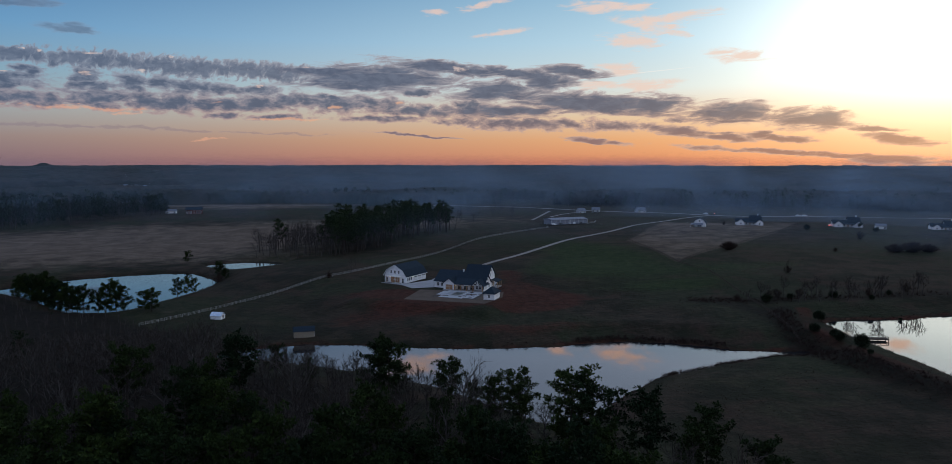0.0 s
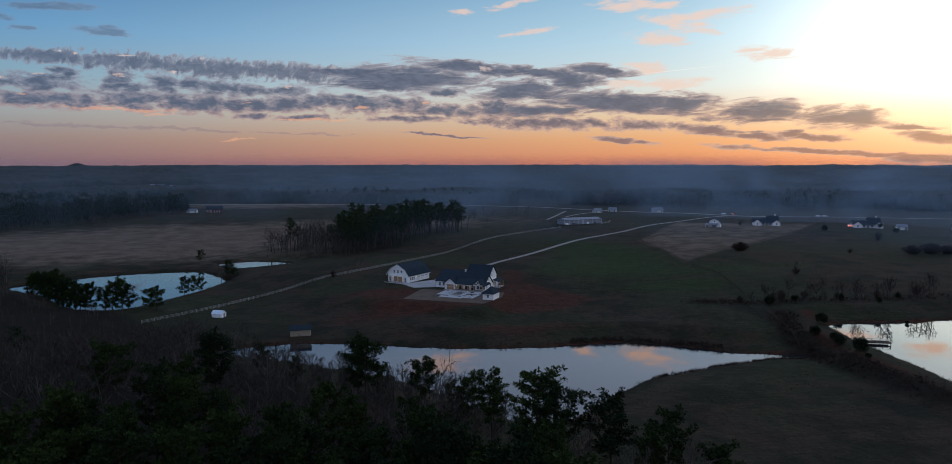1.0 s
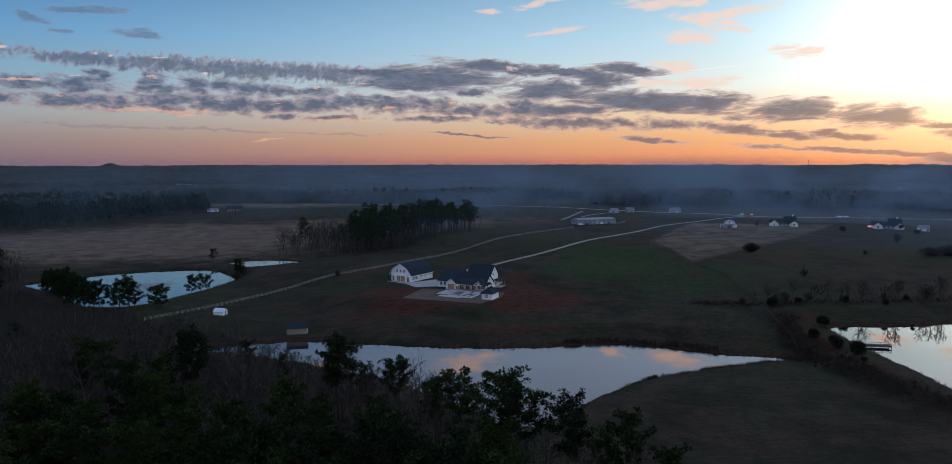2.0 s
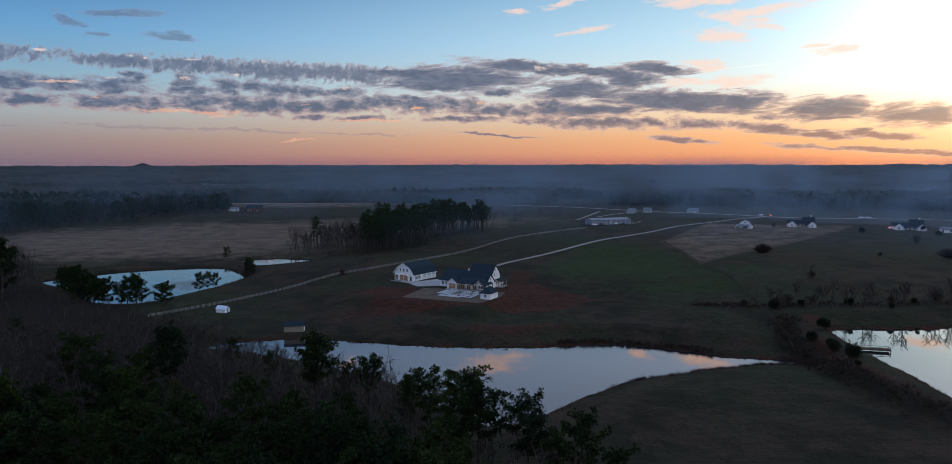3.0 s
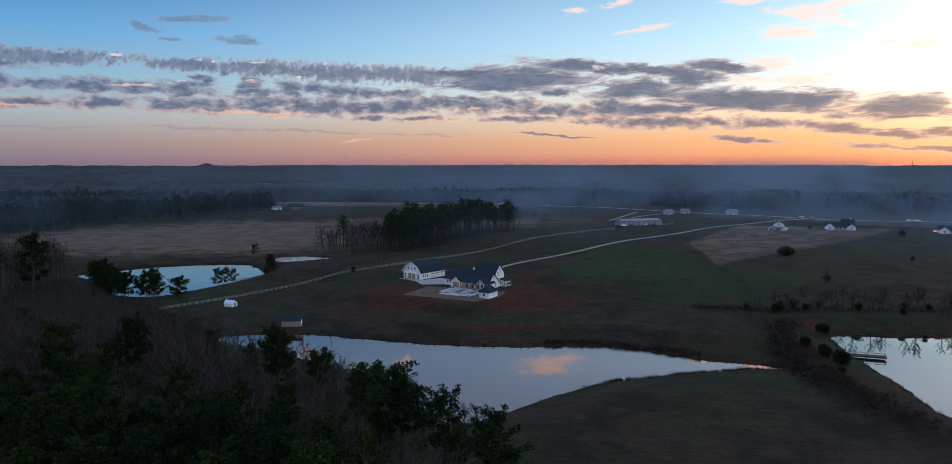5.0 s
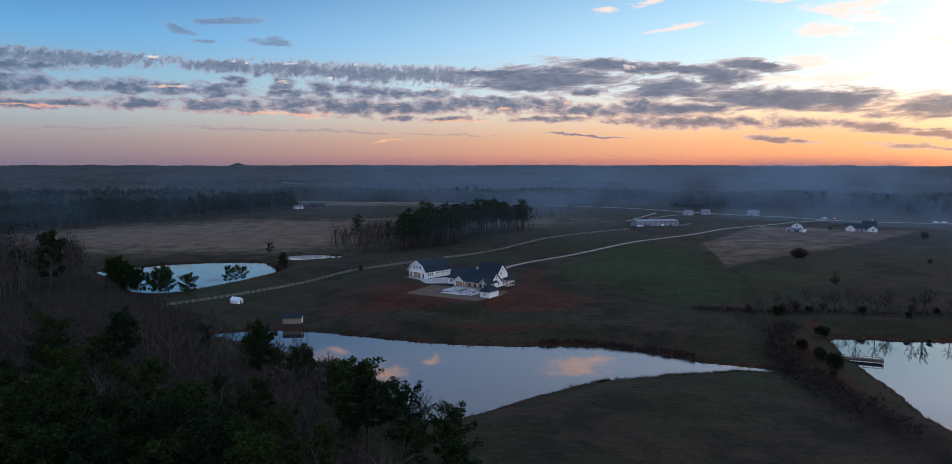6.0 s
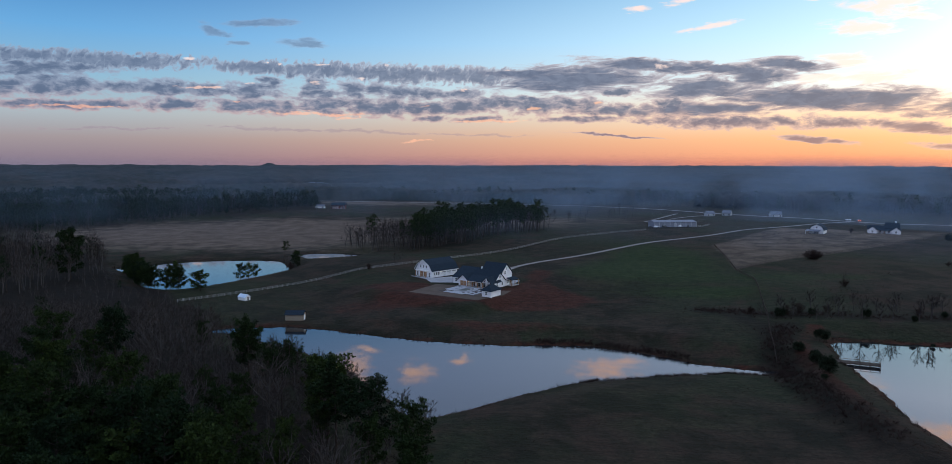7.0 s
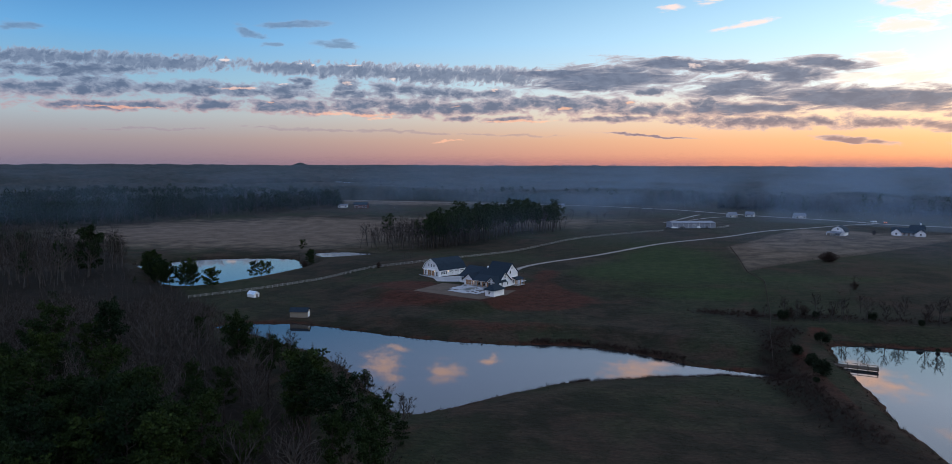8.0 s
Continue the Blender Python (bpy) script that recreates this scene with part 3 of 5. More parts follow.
def build_far_woods():
    rng = np.random.default_rng(4)
    r, rows = 900.0, []
    while r < 4850:
        rows.append(r)
        r *= 1.0085
    az = np.radians(np.arange(-58, 60, 0.26))
    R, A = np.meshgrid(np.array(rows), az, indexing="ij")
    R = R * (1 + rng.uniform(-0.003, 0.003, R.shape))
    A = A + rng.uniform(-0.0015, 0.0015, A.shape)
    X, Y = R * np.sin(A), R * np.cos(A)
    stand = 0.5 + 0.5 * np.sin(X / 190 + 1.7 * np.sin(Y / 330)) * np.sin(Y / 240 + np.sin(X / 420))
    open_land = blend(stand, 0.12, 0.04) * blend(R, 2600, 1400)
    open_land = np.maximum(open_land, np.exp(-(((X + 500) / 90) ** 2 + ((Y - 1570) / 60) ** 2)) * 2)
    open_land = np.maximum(open_land, np.exp(-(((X + 190) / 130) ** 2 + ((Y - 930) / 60) ** 2)) * 2)
    open_land = np.maximum(open_land, np.exp(-(((X - 60) / 130) ** 2 + ((Y - 880) / 40) ** 2)) * 2)
    tall = 10 + 7 * rng.random(X.shape) ** 1.5 + 3 * np.sin(X / 60) * np.sin(Y / 75)
    Z = land(X, Y) + np.where(open_land > 0.5, -3.0, tall)
    Z[0] -= 12
    Z[-1] -= 40
    return tagged(new("far_woods", grid_mesh("far_woods", X, Y, Z, M["far_woods"])), "hazy mixed woods rolling to the horizon", "woods", kind="stuff")


build_far_woods()

# ---- trees ----


def stem(shape, rng, a, d, length, r, sides, segs, wander=0.12, lift=0.0):
    """A bent, tapering stem; returns the points along it."""
    pts, p, d = [Vector(a)], Vector(a), Vector(d).normalized()
    for i in range(segs):
        d = (d + Vector((rng.uniform(-1, 1), rng.uniform(-1, 1), rng.uniform(-1, 1) + lift)) * wander).normalized()
        q = p + d * length / segs
        r2 = r * (1 - 0.85 * (i + 1) / segs) + 0.004
        r1 = r * (1 - 0.85 * i / segs) + 0.004
        s = d.orthogonal().normalized()
        t = d.cross(s)
        ring = lambda c, rr: [c + (s * math.cos(2 * math.pi * j / sides) + t * math.sin(2 * math.pi * j / sides)) * rr for j in range(sides)]
        shape.loft(ring(p, r1), ring(q, r2), caps=False)
        pts.append(q)
        p = q
    return pts


def twig(shape, rng, a, d, length, w):
    side = Vector((rng.uniform(-1, 1), rng.uniform(-1, 1), rng.uniform(-1, 1))).cross(d).normalized() * w
    a = Vector(a)
    shape.add([a - side, a + side, a + Vector(d) * length], [(0, 1, 2)])


def around(rng, d, spread):
    """A direction that leans off d by about spread."""
    d = Vector(d).normalized()
    s = d.orthogonal().normalized()
    t = d.cross(s)
    w = rng.uniform(0, 2 * math.pi)
    return (d + (s * math.cos(w) + t * math.sin(w)) * spread).normalized()


def bare_tree_meshes(seed, h, limbs=9, subs=6, fine=6, width=0.026):
    """A leafless hardwood: a trunk that forks into rising limbs under a domed haze of twigs."""
    rng = random.Random(seed)
    trunk, crown = Shape(), Shape()
    fork = rng.uniform(0.26, 0.40)
    pts = stem(trunk, rng, (0, 0, -0.4), (0, 0, 1), h * 0.86, h * 0.011 + 0.07, 6, 7, 0.10, 0.25)
    for i in range(limbs):
        f = fork + (0.92 - fork) * (i / limbs) ** 1.15
        k = min(int(f * 7), 6)
        a = pts[k].lerp(pts[k + 1], f * 7 - k)
        w = i * 2.4 + rng.uniform(-0.5, 0.5)
        d = Vector((math.cos(w), math.sin(w), 0.62 + 0.75 * f))
        lim = stem(trunk, rng, a, d, h * (0.60 - 0.44 * f) * rng.uniform(0.85, 1.2), h * 0.0062 * (1.25 - f) + 0.04, 4, 4, 0.15, 0.35)
        for j in range(subs):
            g = 0.25 + 0.75 * j / subs
            q = lim[min(int(g * 4), 3)].lerp(lim[min(int(g * 4), 3) + 1], rng.random())
            dd = around(rng, (lim[-1] - lim[0]).normalized() + Vector((0, 0, 0.25)), 0.8)
            sub = stem(trunk, rng, q, dd, h * 0.13 * rng.uniform(0.6, 1.2), 0.05, 3, 2, 0.2, 0.4)
            for m in range(fine):
                e = sub[1].lerp(sub[2], rng.random()) if m % 3 else sub[0].lerp(sub[1], rng.random())
                d2 = around(rng, dd + Vector((0, 0, 0.2)), 0.9)
                L = h * rng.uniform(0.045, 0.09)
                twig(crown, rng, e, d2, L, width)
                twig(crown, rng, e + d2 * L * 0.45, around(rng, d2, 0.6), L * 0.7, width * 0.7)
    return trunk, crown


def clump(shape, rng, c, r, blades, size, flat=0.7):
    """A tuft of short blades round a point."""
    for _ in range(blades):
        d = Vector((rng.gauss(0, 1), rng.gauss(0, 1), rng.gauss(0, 1))).normalized()
        p = Vector(c) + Vector((d.x, d.y, d.z * flat)) * r * rng.uniform(0.35, 1.0)
        u = (d + Vector((rng.uniform(-0.8, 0.8), rng.uniform(-0.8, 0.8), rng.uniform(-0.2, 0.9)))).normalized()
        v = u.orthogonal().normalized()
        v.rotate(Matrix.Rotation(rng.uniform(0, 6.28), 3, u))
        L, w = size * rng.uniform(0.9, 1.6), size * rng.uniform(0.22, 0.40)
        shape.add([p - v * w, p + v * w, p + u * L], [(0, 1, 2)])


def tuft(shape, rng, c, r, blades, flat=0.75):
    """A rounded spray of needles that start near its heart."""
    for _ in range(blades):
        d = Vector((rng.gauss(0, 1), rng.gauss(0, 1), rng.gauss(0.35, 1))).normalized()
        p = Vector(c) + Vector((d.x, d.y, d.z * flat)) * r * rng.uniform(0.15, 0.75)
        u = (d + Vector((rng.uniform(-0.4, 0.4), rng.uniform(-0.4, 0.4), rng.uniform(-0.1, 0.5)))).normalized()
        v = u.orthogonal().normalized()
        v.rotate(Matrix.Rotation(rng.uniform(0, 6.28), 3, u))
        w = r * rng.uniform(0.15, 0.25)
        shape.add([p - v * w, p + v * w, p + u * r * rng.uniform(0.32, 0.5)], [(0, 1, 2)])


def pine_meshes(seed, h, base=0.42, spread=0.2, limbs=22, blades=38, tufts=1.0):
    """A pine: bare lower trunk, open whorls of limbs, and rounded tufts of needles at their ends with gaps between."""
    rng = random.Random(seed)
    trunk, crown = Shape(), Shape()
    pts = stem(trunk, rng, (0, 0, -0.4), (0, 0, 1), h, h * 0.009 + 0.08, 7, 7, 0.035, 0.3)
    for i in range(limbs):
        f = base + (0.97 - base) * (i / (limbs - 1)) ** 0.9
        k = min(int(f * 7), 6)
        a = pts[k].lerp(pts[k + 1], min(f * 7 - k, 1))
        g = (f - base) / (1 - base)
        reach = h * spread * 1.1 * math.sqrt(max(0.10, 1 - ((g - 0.45) / 0.62) ** 2)) * rng.choice((0.6, 0.95, 1.1, 1.2)) * rng.uniform(0.85, 1.1)
        w = i * 2.4 + rng.uniform(-0.7, 0.7)
        d = Vector((math.cos(w), math.sin(w), 0.05 + 0.6 * g))
        lim = stem(trunk, rng, a, d, reach, 0.08, 3, 3, 0.14, 0.7)
        n = 2 + int(reach * 1.3)
        for j in range(n):
            q = lim[1].lerp(lim[3], (j + 0.9) / n) + Vector((rng.uniform(-0.6, 0.6), rng.uniform(-0.6, 0.6), rng.uniform(-0.1, 0.5)))
            tuft(crown, rng, q, rng.uniform(0.7, 1.15) * tufts, blades)
    for _ in range(3):
        tuft(crown, rng, pts[-1] + Vector((rng.uniform(-0.6, 0.6), rng.uniform(-0.6, 0.6), rng.uniform(-0.9, 0.1))), 1.0 * tufts, blades)
    # dead stubs below the crown
    for i in range(5):
        f = base * rng.uniform(0.55, 0.98)
        k = min(int(f * 7), 6)
        w = rng.uniform(0, 6.28)
        stem(trunk, rng, pts[k].lerp(pts[k + 1], f * 7 - k), (math.cos(w), math.sin(w), 0.1), h * rng.uniform(0.03, 0.08), 0.04, 3, 2, 0.2)
    return trunk, crown


def shrub_meshes(seed, r, h, blades=2000, size=0.34):
    rng = random.Random(seed)
    trunk, crown = Shape(), Shape()
    stem(trunk, rng, (0, 0, -0.3), (0, 0, 1), h * 0.7, 0.12, 5, 3, 0.08)
    lobes = [(rng.uniform(-0.45, 0.45) * r, rng.uniform(-0.45, 0.45) * r, h * rng.uniform(0.35, 0.68), r * rng.uniform(0.5, 0.75)) for _ in range(7)]
    for x, y, z, q in lobes:
        clump(crown, rng, (x, y, z), q, blades // 7, size, min(1.0, h / (2.0 * r) + 0.15))
    return trunk, crown


def thicket_meshes(seed, r, h, stems=60):
    """A leafless, many-stemmed shrub."""
    rng = random.Random(seed)
    trunk, crown = Shape(), Shape()
    for i in range(stems):
        w, q = rng.uniform(0, 6.28), r * rng.random() ** 0.7
        a = Vector((math.cos(w) * q * 0.35, math.sin(w) * q * 0.35, -0.1))
        b = Vector((math.cos(w) * q, math.sin(w) * q, h * math.sqrt(max(0.05, 1 - (q / r) ** 2 * 0.8)) * rng.uniform(0.75, 1.05)))
        trunk.loft([a + Vector((0.04, 0, 0)), a + Vector((-0.03, 0.03, 0)), a + Vector((0, -0.04, 0))],
                   [b + Vector((0.015, 0, 0)), b + Vector((-0.01, 0.01, 0)), b + Vector((0, -0.015, 0))], caps=False)
        for j in range(7):
            p = a.lerp(b, rng.uniform(0.35, 1))
            twig(crown, rng, p, around(rng, b - a, 0.8), rng.uniform(0.12, 0.28) * h, 0.045)
    return trunk, crown


def tree_kit(name, made, bark, leaf, label, category):
    """A tree of two parts, kept as the pattern for its copies; the meshes are shared."""
    t, c = made
    return (name, t.mesh("trunk", M[bark]), c.mesh("crown", M[leaf]), label, category)


def plant(kit, x, y, scale=1.0, turn=0.0, group="", label="", z=None):
    name, tm, cm, text, category = kit
    ob = tagged(new(name), label or text, category, group)
    ob.matrix_basis = pose(x, y, float(land(x, y)) if z is None else z, 0, 0, turn) @ Matrix.Diagonal((scale, scale, scale * (1 + 0.12 * math.sin(x * 3 + y)), 1))
    for part_name, me in (("trunk", tm), ("crown", cm)):
        p = new(part_name, me)
        p.parent = ob
    return ob


PINES = [tree_kit("pine_tree", pine_meshes(s, 20, base=b, spread=w, limbs=26, blades=26), "bark", "needles", "tall dark green pine with a rounded crown", "tree")
         for s, b, w in ((1, 0.54, 0.17), (2, 0.48, 0.20), (3, 0.60, 0.18), (4, 0.44, 0.19), (5, 0.52, 0.22))]
BARES = [tree_kit("bare_tree", bare_tree_meshes(s, 17, limbs=n), "grey_bark", "twigs", "leafless grey winter tree with fine twigs", "tree")
         for s, n in ((11, 9), (12, 11), (13, 8), (14, 10))]
CEDARS = [tree_kit("cedar_shrub", shrub_meshes(s, 2.2, h), "bark", "cedar", "dark rounded evergreen shrub", "shrub") for s, h in ((21, 4.0), (22, 5.2), (23, 3.4))]
SMALL_PINES = [tree_kit("young_pine", pine_meshes(s, 10, base=0.14, spread=0.36, limbs=22, blades=28, tufts=0.9), "bark", "needles", "young bushy pine at the water's edge", "tree") for s in (31, 32, 33)]
FRINGE = [tree_kit("bare_sapling", bare_tree_meshes(s, 8, limbs=8, subs=4, fine=7, width=0.04), "grey_bark", "twigs", "slender leafless sapling at the water's edge", "tree") for s in (15, 16, 17)]
THICKETS = [tree_kit("bare_shrub", thicket_meshes(s, 2.4, 3.6), "brush", "brush", "leafless brown winter shrub", "shrub") for s in (41, 42)]
DOMES = [tree_kit("round_shrub", thicket_meshes(s, 5.0, 4.2, 330), "brush", "brush", "dense rounded brown winter shrub", "shrub") for s in (43, 44)]

def scatter_woods():
    rng = random.Random(7)
    spots = []
    for i in range(-72, 6):
        for j in range(8, 75):
            x, y = i * 6.0 + rng.uniform(-2.6, 2.6), j * 6.0 + rng.uniform(-2.6, 2.6)
            spots.append((x, y, rng.random(), rng.random(), rng.uniform(0, 360)))
    spots.sort(key=lambda p: math.hypot(p[0] + 15, p[1] - 85))
    xy = np.array([(s[0], s[1]) for s in spots])
    inside = ring_distance(xy[:, 0], xy[:, 1], WOODS)
    water = np.min([ring_distance(xy[:, 0], xy[:, 1], ring) for ring, _ in PONDS], axis=0)
    near, rest, pines, bares = [], [], 0, 0
    for (x, y, a, b, w), d, wet in zip(spots, inside, water):
        if d > -1.5 or wet < 3:
            continue
        # pines fill the low ground by the camera, bare hardwoods the slope behind
        line = 128 + 12 * math.sin(x / 17) + 8 * math.sin(x / 6.5 + 1)
        grove = math.sin(x / 11 + 1.5 * math.sin(y / 19)) * math.sin(y / 13 + 0.7)
        share = 0.02 if y > line + 14 else 0.30 if y > line - 8 else 0.90 if grove > -0.45 else 0.35
        if d > -9:
            share = 0.22 if y < 165 else 0.02
        kind = "pine" if a < share else "bare"
        seen = x > -190 and y > 66 and y < 340
        if d < -9 and b > (0.80 if kind == "pine" else 0.60):
            continue
        if seen and kind == "pine" and pines < 205:
            pines += 1
            near.append((kind, x, y, b, w, d))
        elif seen and kind == "bare" and bares < 280:
            bares += 1
            near.append((kind, x, y, b, w, d))
        else:
            rest.append((kind, x, y, b, w))
    return near, rest


def merged(kits, rows, name, label, category):
    """Many plants as one piece of stuff, one mesh for bark and one for crowns."""
    top = tagged(new(name), label, category, kind="stuff")
    for slot, part_name in ((1, "trunk"), (2, "crown")):
        V, F, looks, slots, base = [], [], [], [], 0
        cache = {}
        for kit, x, y, z, s, w in rows:
            me = kit[slot]
            if me.name not in cache:
                co = np.empty(len(me.vertices) * 3)
                me.vertices.foreach_get("co", co)
                mat = me.materials[0]
                if mat not in looks:
                    looks.append(mat)
                cache[me.name] = (co.reshape(-1, 3), [tuple(p.vertices) for p in me.polygons], looks.index(mat))
            co, faces, look_index = cache[me.name]
            c, q = math.cos(math.radians(w)), math.sin(math.radians(w))
            V.append(np.stack([x + s * (c * co[:, 0] - q * co[:, 1]), y + s * (q * co[:, 0] + c * co[:, 1]), z + s * co[:, 2]], 1))
            F += [tuple(i + base for i in f) for f in faces]
            slots += [look_index] * len(faces)
            base += len(co)
        me = bpy.data.meshes.new(part_name)
        me.from_pydata(np.concatenate(V).tolist(), [], F)
        for mat in looks:
            me.materials.append(mat)
        me.polygons.foreach_set("material_index", slots)
        p = new(part_name, me)
        p.parent = top
    return top


def low_edge(x, y):
    """The wood thins out to low growth towards the west pond."""
    return 2.0 if x < -205 else max(0.30, (62 - 0.218 * math.hypot(x + 40, y - 4)) / 17)


near_trees, rest_trees = scatter_woods()
for kind, x, y, b, w, d in near_trees:
    kits = PINES if kind == "pine" else BARES
    kit = kits[int(b * 997) % len(kits)]
    mix = (b * 7.3) % 1.0
    if kind == "pine":
        size = 0.78 + 0.34 * mix if d < -22 else 0.6 + 0.32 * mix
    else:
        size = 0.80 + 0.45 * mix if d < -9 else 0.5 + 0.35 * mix
    plant(kit, x, y, min(size, low_edge(x, y)), w, "woods below the camera")

# pale low-cost patterns for the woods farther off
FAR_PINES = [tree_kit("pine_tree", pine_meshes(s, 19, base=0.46, spread=0.17, limbs=12, blades=7, tufts=1.7), "bark", "needles", "", "") for s in (51, 52, 53)]
FAR_BARES = [tree_kit("bare_tree", bare_tree_meshes(s, 17, limbs=7, subs=3, fine=4, width=0.06), "grey_bark", "twigs", "", "") for s in (61, 62, 63)]


def cheap_tree(seed, h, leafy):
    """A tree for the far woods: a thin trunk and a loose crown."""
    rng = random.Random(seed)
    trunk, crown = Shape(), Shape()
    trunk.loft([(0.18, 0, -0.5), (-0.1, 0.16, -0.5), (-0.1, -0.16, -0.5)], [(0.05, 0, h * 0.9), (-0.03, 0.04, h * 0.9), (-0.03, -0.04, h * 0.9)], caps=False)
    r = h * rng.uniform(0.17, 0.24)
    for _ in range(84 if leafy else 56):
        w, q, f = rng.uniform(0, 6.28), rng.random() ** 0.5, rng.uniform(0.22 if leafy else 0.3, 1.0)
        rad = r * q * math.sqrt(max(0.05, 1 - ((f - 0.6) / 0.45) ** 2))
        p = Vector((math.cos(w) * rad, math.sin(w) * rad, f * h * 0.95))
        d = Vector((math.cos(w) * 0.6, math.sin(w) * 0.6, 0.8)).normalized()
        twig(crown, rng, p, around(rng, d, 0.6), h * (rng.uniform(0.07, 0.14) if leafy else rng.uniform(0.10, 0.22)), h * (0.027 if leafy else 0.0042))
    return trunk, crown


CHEAP_PINES = [tree_kit("pine_tree", cheap_tree(s, 18, True), "bark", "needles", "", "") for s in (71, 72, 73)]
CHEAP_BARES = [tree_kit("bare_tree", cheap_tree(s, 16, False), "grey_bark", "twigs", "", "") for s in (81, 82, 83)]


def far_rows(points, pine_share, seed, lo=0.75, hi=1.15, cheap=False):
    rng = random.Random(seed)
    zs = land(np.array([p[0] for p in points]), np.array([p[1] for p in points]))
    out = []
    for (x, y), z in zip(points, zs):
        kits = (CHEAP_PINES if cheap else FAR_PINES) if rng.random() < pine_share else (CHEAP_BARES if cheap else FAR_BARES)
        out.append((rng.choice(kits), x, y, float(z), rng.uniform(lo, hi), rng.uniform(0, 360)))
    return out


def fill(ring, step, seed, keep=1.0):
    rng = random.Random(seed)
    ring = np.array(ring, float)
    lo, hi = ring.min(0), ring.max(0)
    pts = [(x + rng.uniform(-0.45, 0.45) * step, y + rng.uniform(-0.45, 0.45) * step)
           for x in np.arange(lo[0], hi[0], step) for y in np.arange(lo[1], hi[1], step) if rng.random() < keep]
    d = ring_distance(np.array([p[0] for p in pts]), np.array([p[1] for p in pts]), ring)
    return [p for p, q in zip(pts, d) if q < 0]


rows = []
for kind, x, y, b, w in rest_trees:
    close = math.hypot(x, y) < 380 and x > -270
    kit = ((FAR_PINES if close else CHEAP_PINES) if kind == "pine" else (FAR_BARES if close else CHEAP_BARES))[int(b * 991) % 3]
    rows.append((kit, x, y, 0.0, min(0.8 + 0.45 * ((b * 7.3) % 1.0), low_edge(x, y)), w))
zs = land(np.array([r[1] for r in rows]), np.array([r[2] for r in rows]))
rows = [(k, x, y, float(z), s, w) for (k, x, y, _, s, w), z in zip(rows, zs)]
merged(FAR_PINES, rows, "woodland", "dense winter woodland of pines and bare trees", "woods")

# the woodlot behind the house: bare at its west end, pines at the east
lot_bare = fill([(-116, 470), (-88, 455), (-66, 450), (-40, 474), (-52, 530), (-100, 540)], 6.0, 3)
lot_pine = fill([(-60, 450), (-30, 478), (34, 548), (22, 592), (-60, 574), (-68, 500)], 5.8, 4)
merged(FAR_PINES, far_rows(lot_bare, 0.08, 5, 0.7, 1.15) + far_rows(lot_pine, 0.55, 6, 0.8, 1.25), "woodlot", "stand of bare trunks and dark pines", "woods")
west = fill([(-700, 470), (-430, 540), (-405, 575), (-375, 640), (-330, 706), (-292, 756), (-252, 812), (-262, 850), (-320, 930), (-700, 930)], 7.5, 8)
merged(FAR_PINES, far_rows(west, 0.6, 9, 0.6, 1.25, True), "west_woods", "hazy blue-green woods behind the west pasture", "woods")
edge = fill([(-700, 1000), (-420, 1020), (-100, 1010), (100, 935), (215, 830), (300, 730), (420, 690), (900, 640), (900, 900), (300, 960), (0, 1080), (-700, 1100)], 9, 12)
merged(FAR_PINES, far_rows(edge, 0.08, 13, 0.7, 1.15, True), "valley_woods", "misty trees along the valley road", "woods")
strays = fill([(40, 610), (110, 600), (170, 640), (120, 780), (30, 800)], 22, 15, 0.35)
for x, y in strays[:14]:
    plant(BARES[int(x) % 4], x, y, 0.6, x * 7, "pasture trees")

# single pines and hardwoods along the near shore
for x, y, top in ((-41, 161, 22.7), (-27.5, 148, 21.6), (-13, 137.5, 21.5), (-8, 123, 25.9), (-4.7, 119, 25), (4, 113, 24), (-39.5, 157, 24.5), (11.5, 107, 23), (15, 97, 22), (-18, 143, 19)):
    g = float(land(x, y))
    plant(PINES[int(abs(x)) % 5], x, y, (top - g) / 20.6 / (1 + 0.12 * math.sin(x * 3 + y)), x * 31, "pines along the pond")
for x, y, s in ((-33, 170, 0.6), (-22, 156, 0.8), (-48, 190, 0.55), (-60, 205, 0.5), (-74, 218, 0.5), (-17, 149, 0.95), (-38, 180, 0.55), (-3, 138, 0.55), (-86, 229, 0.5), (3, 130, 0.5), (9, 124, 0.5), (-28, 166, 0.6), (-7, 141, 0.6)):
    plant(BARES[int(abs(x)) % 4], x, y, s, x * 17, "bare trees along the pond")
bank = fill([(6, 120), (14, 116), (8, 148), (0, 158), (-14, 170), (-34, 194), (-60, 213), (-86, 231), (-96, 243), (-100, 238), (-62, 192), (-43, 166), (-28, 152), (-14, 141), (-5, 126)], 5.0, 21, 0.75)
for i, (x, y) in enumerate(bank):
    if i % 13 == 0:
        plant(SMALL_PINES[i % 3], x, y, 0.55 + 0.05 * (i % 6), i * 50, "saplings on the pond bank")
    else:
        plant(FRINGE[i % 3], x, y, 0.65 + 0.13 * (i % 5), i * 37, "saplings on the pond bank")
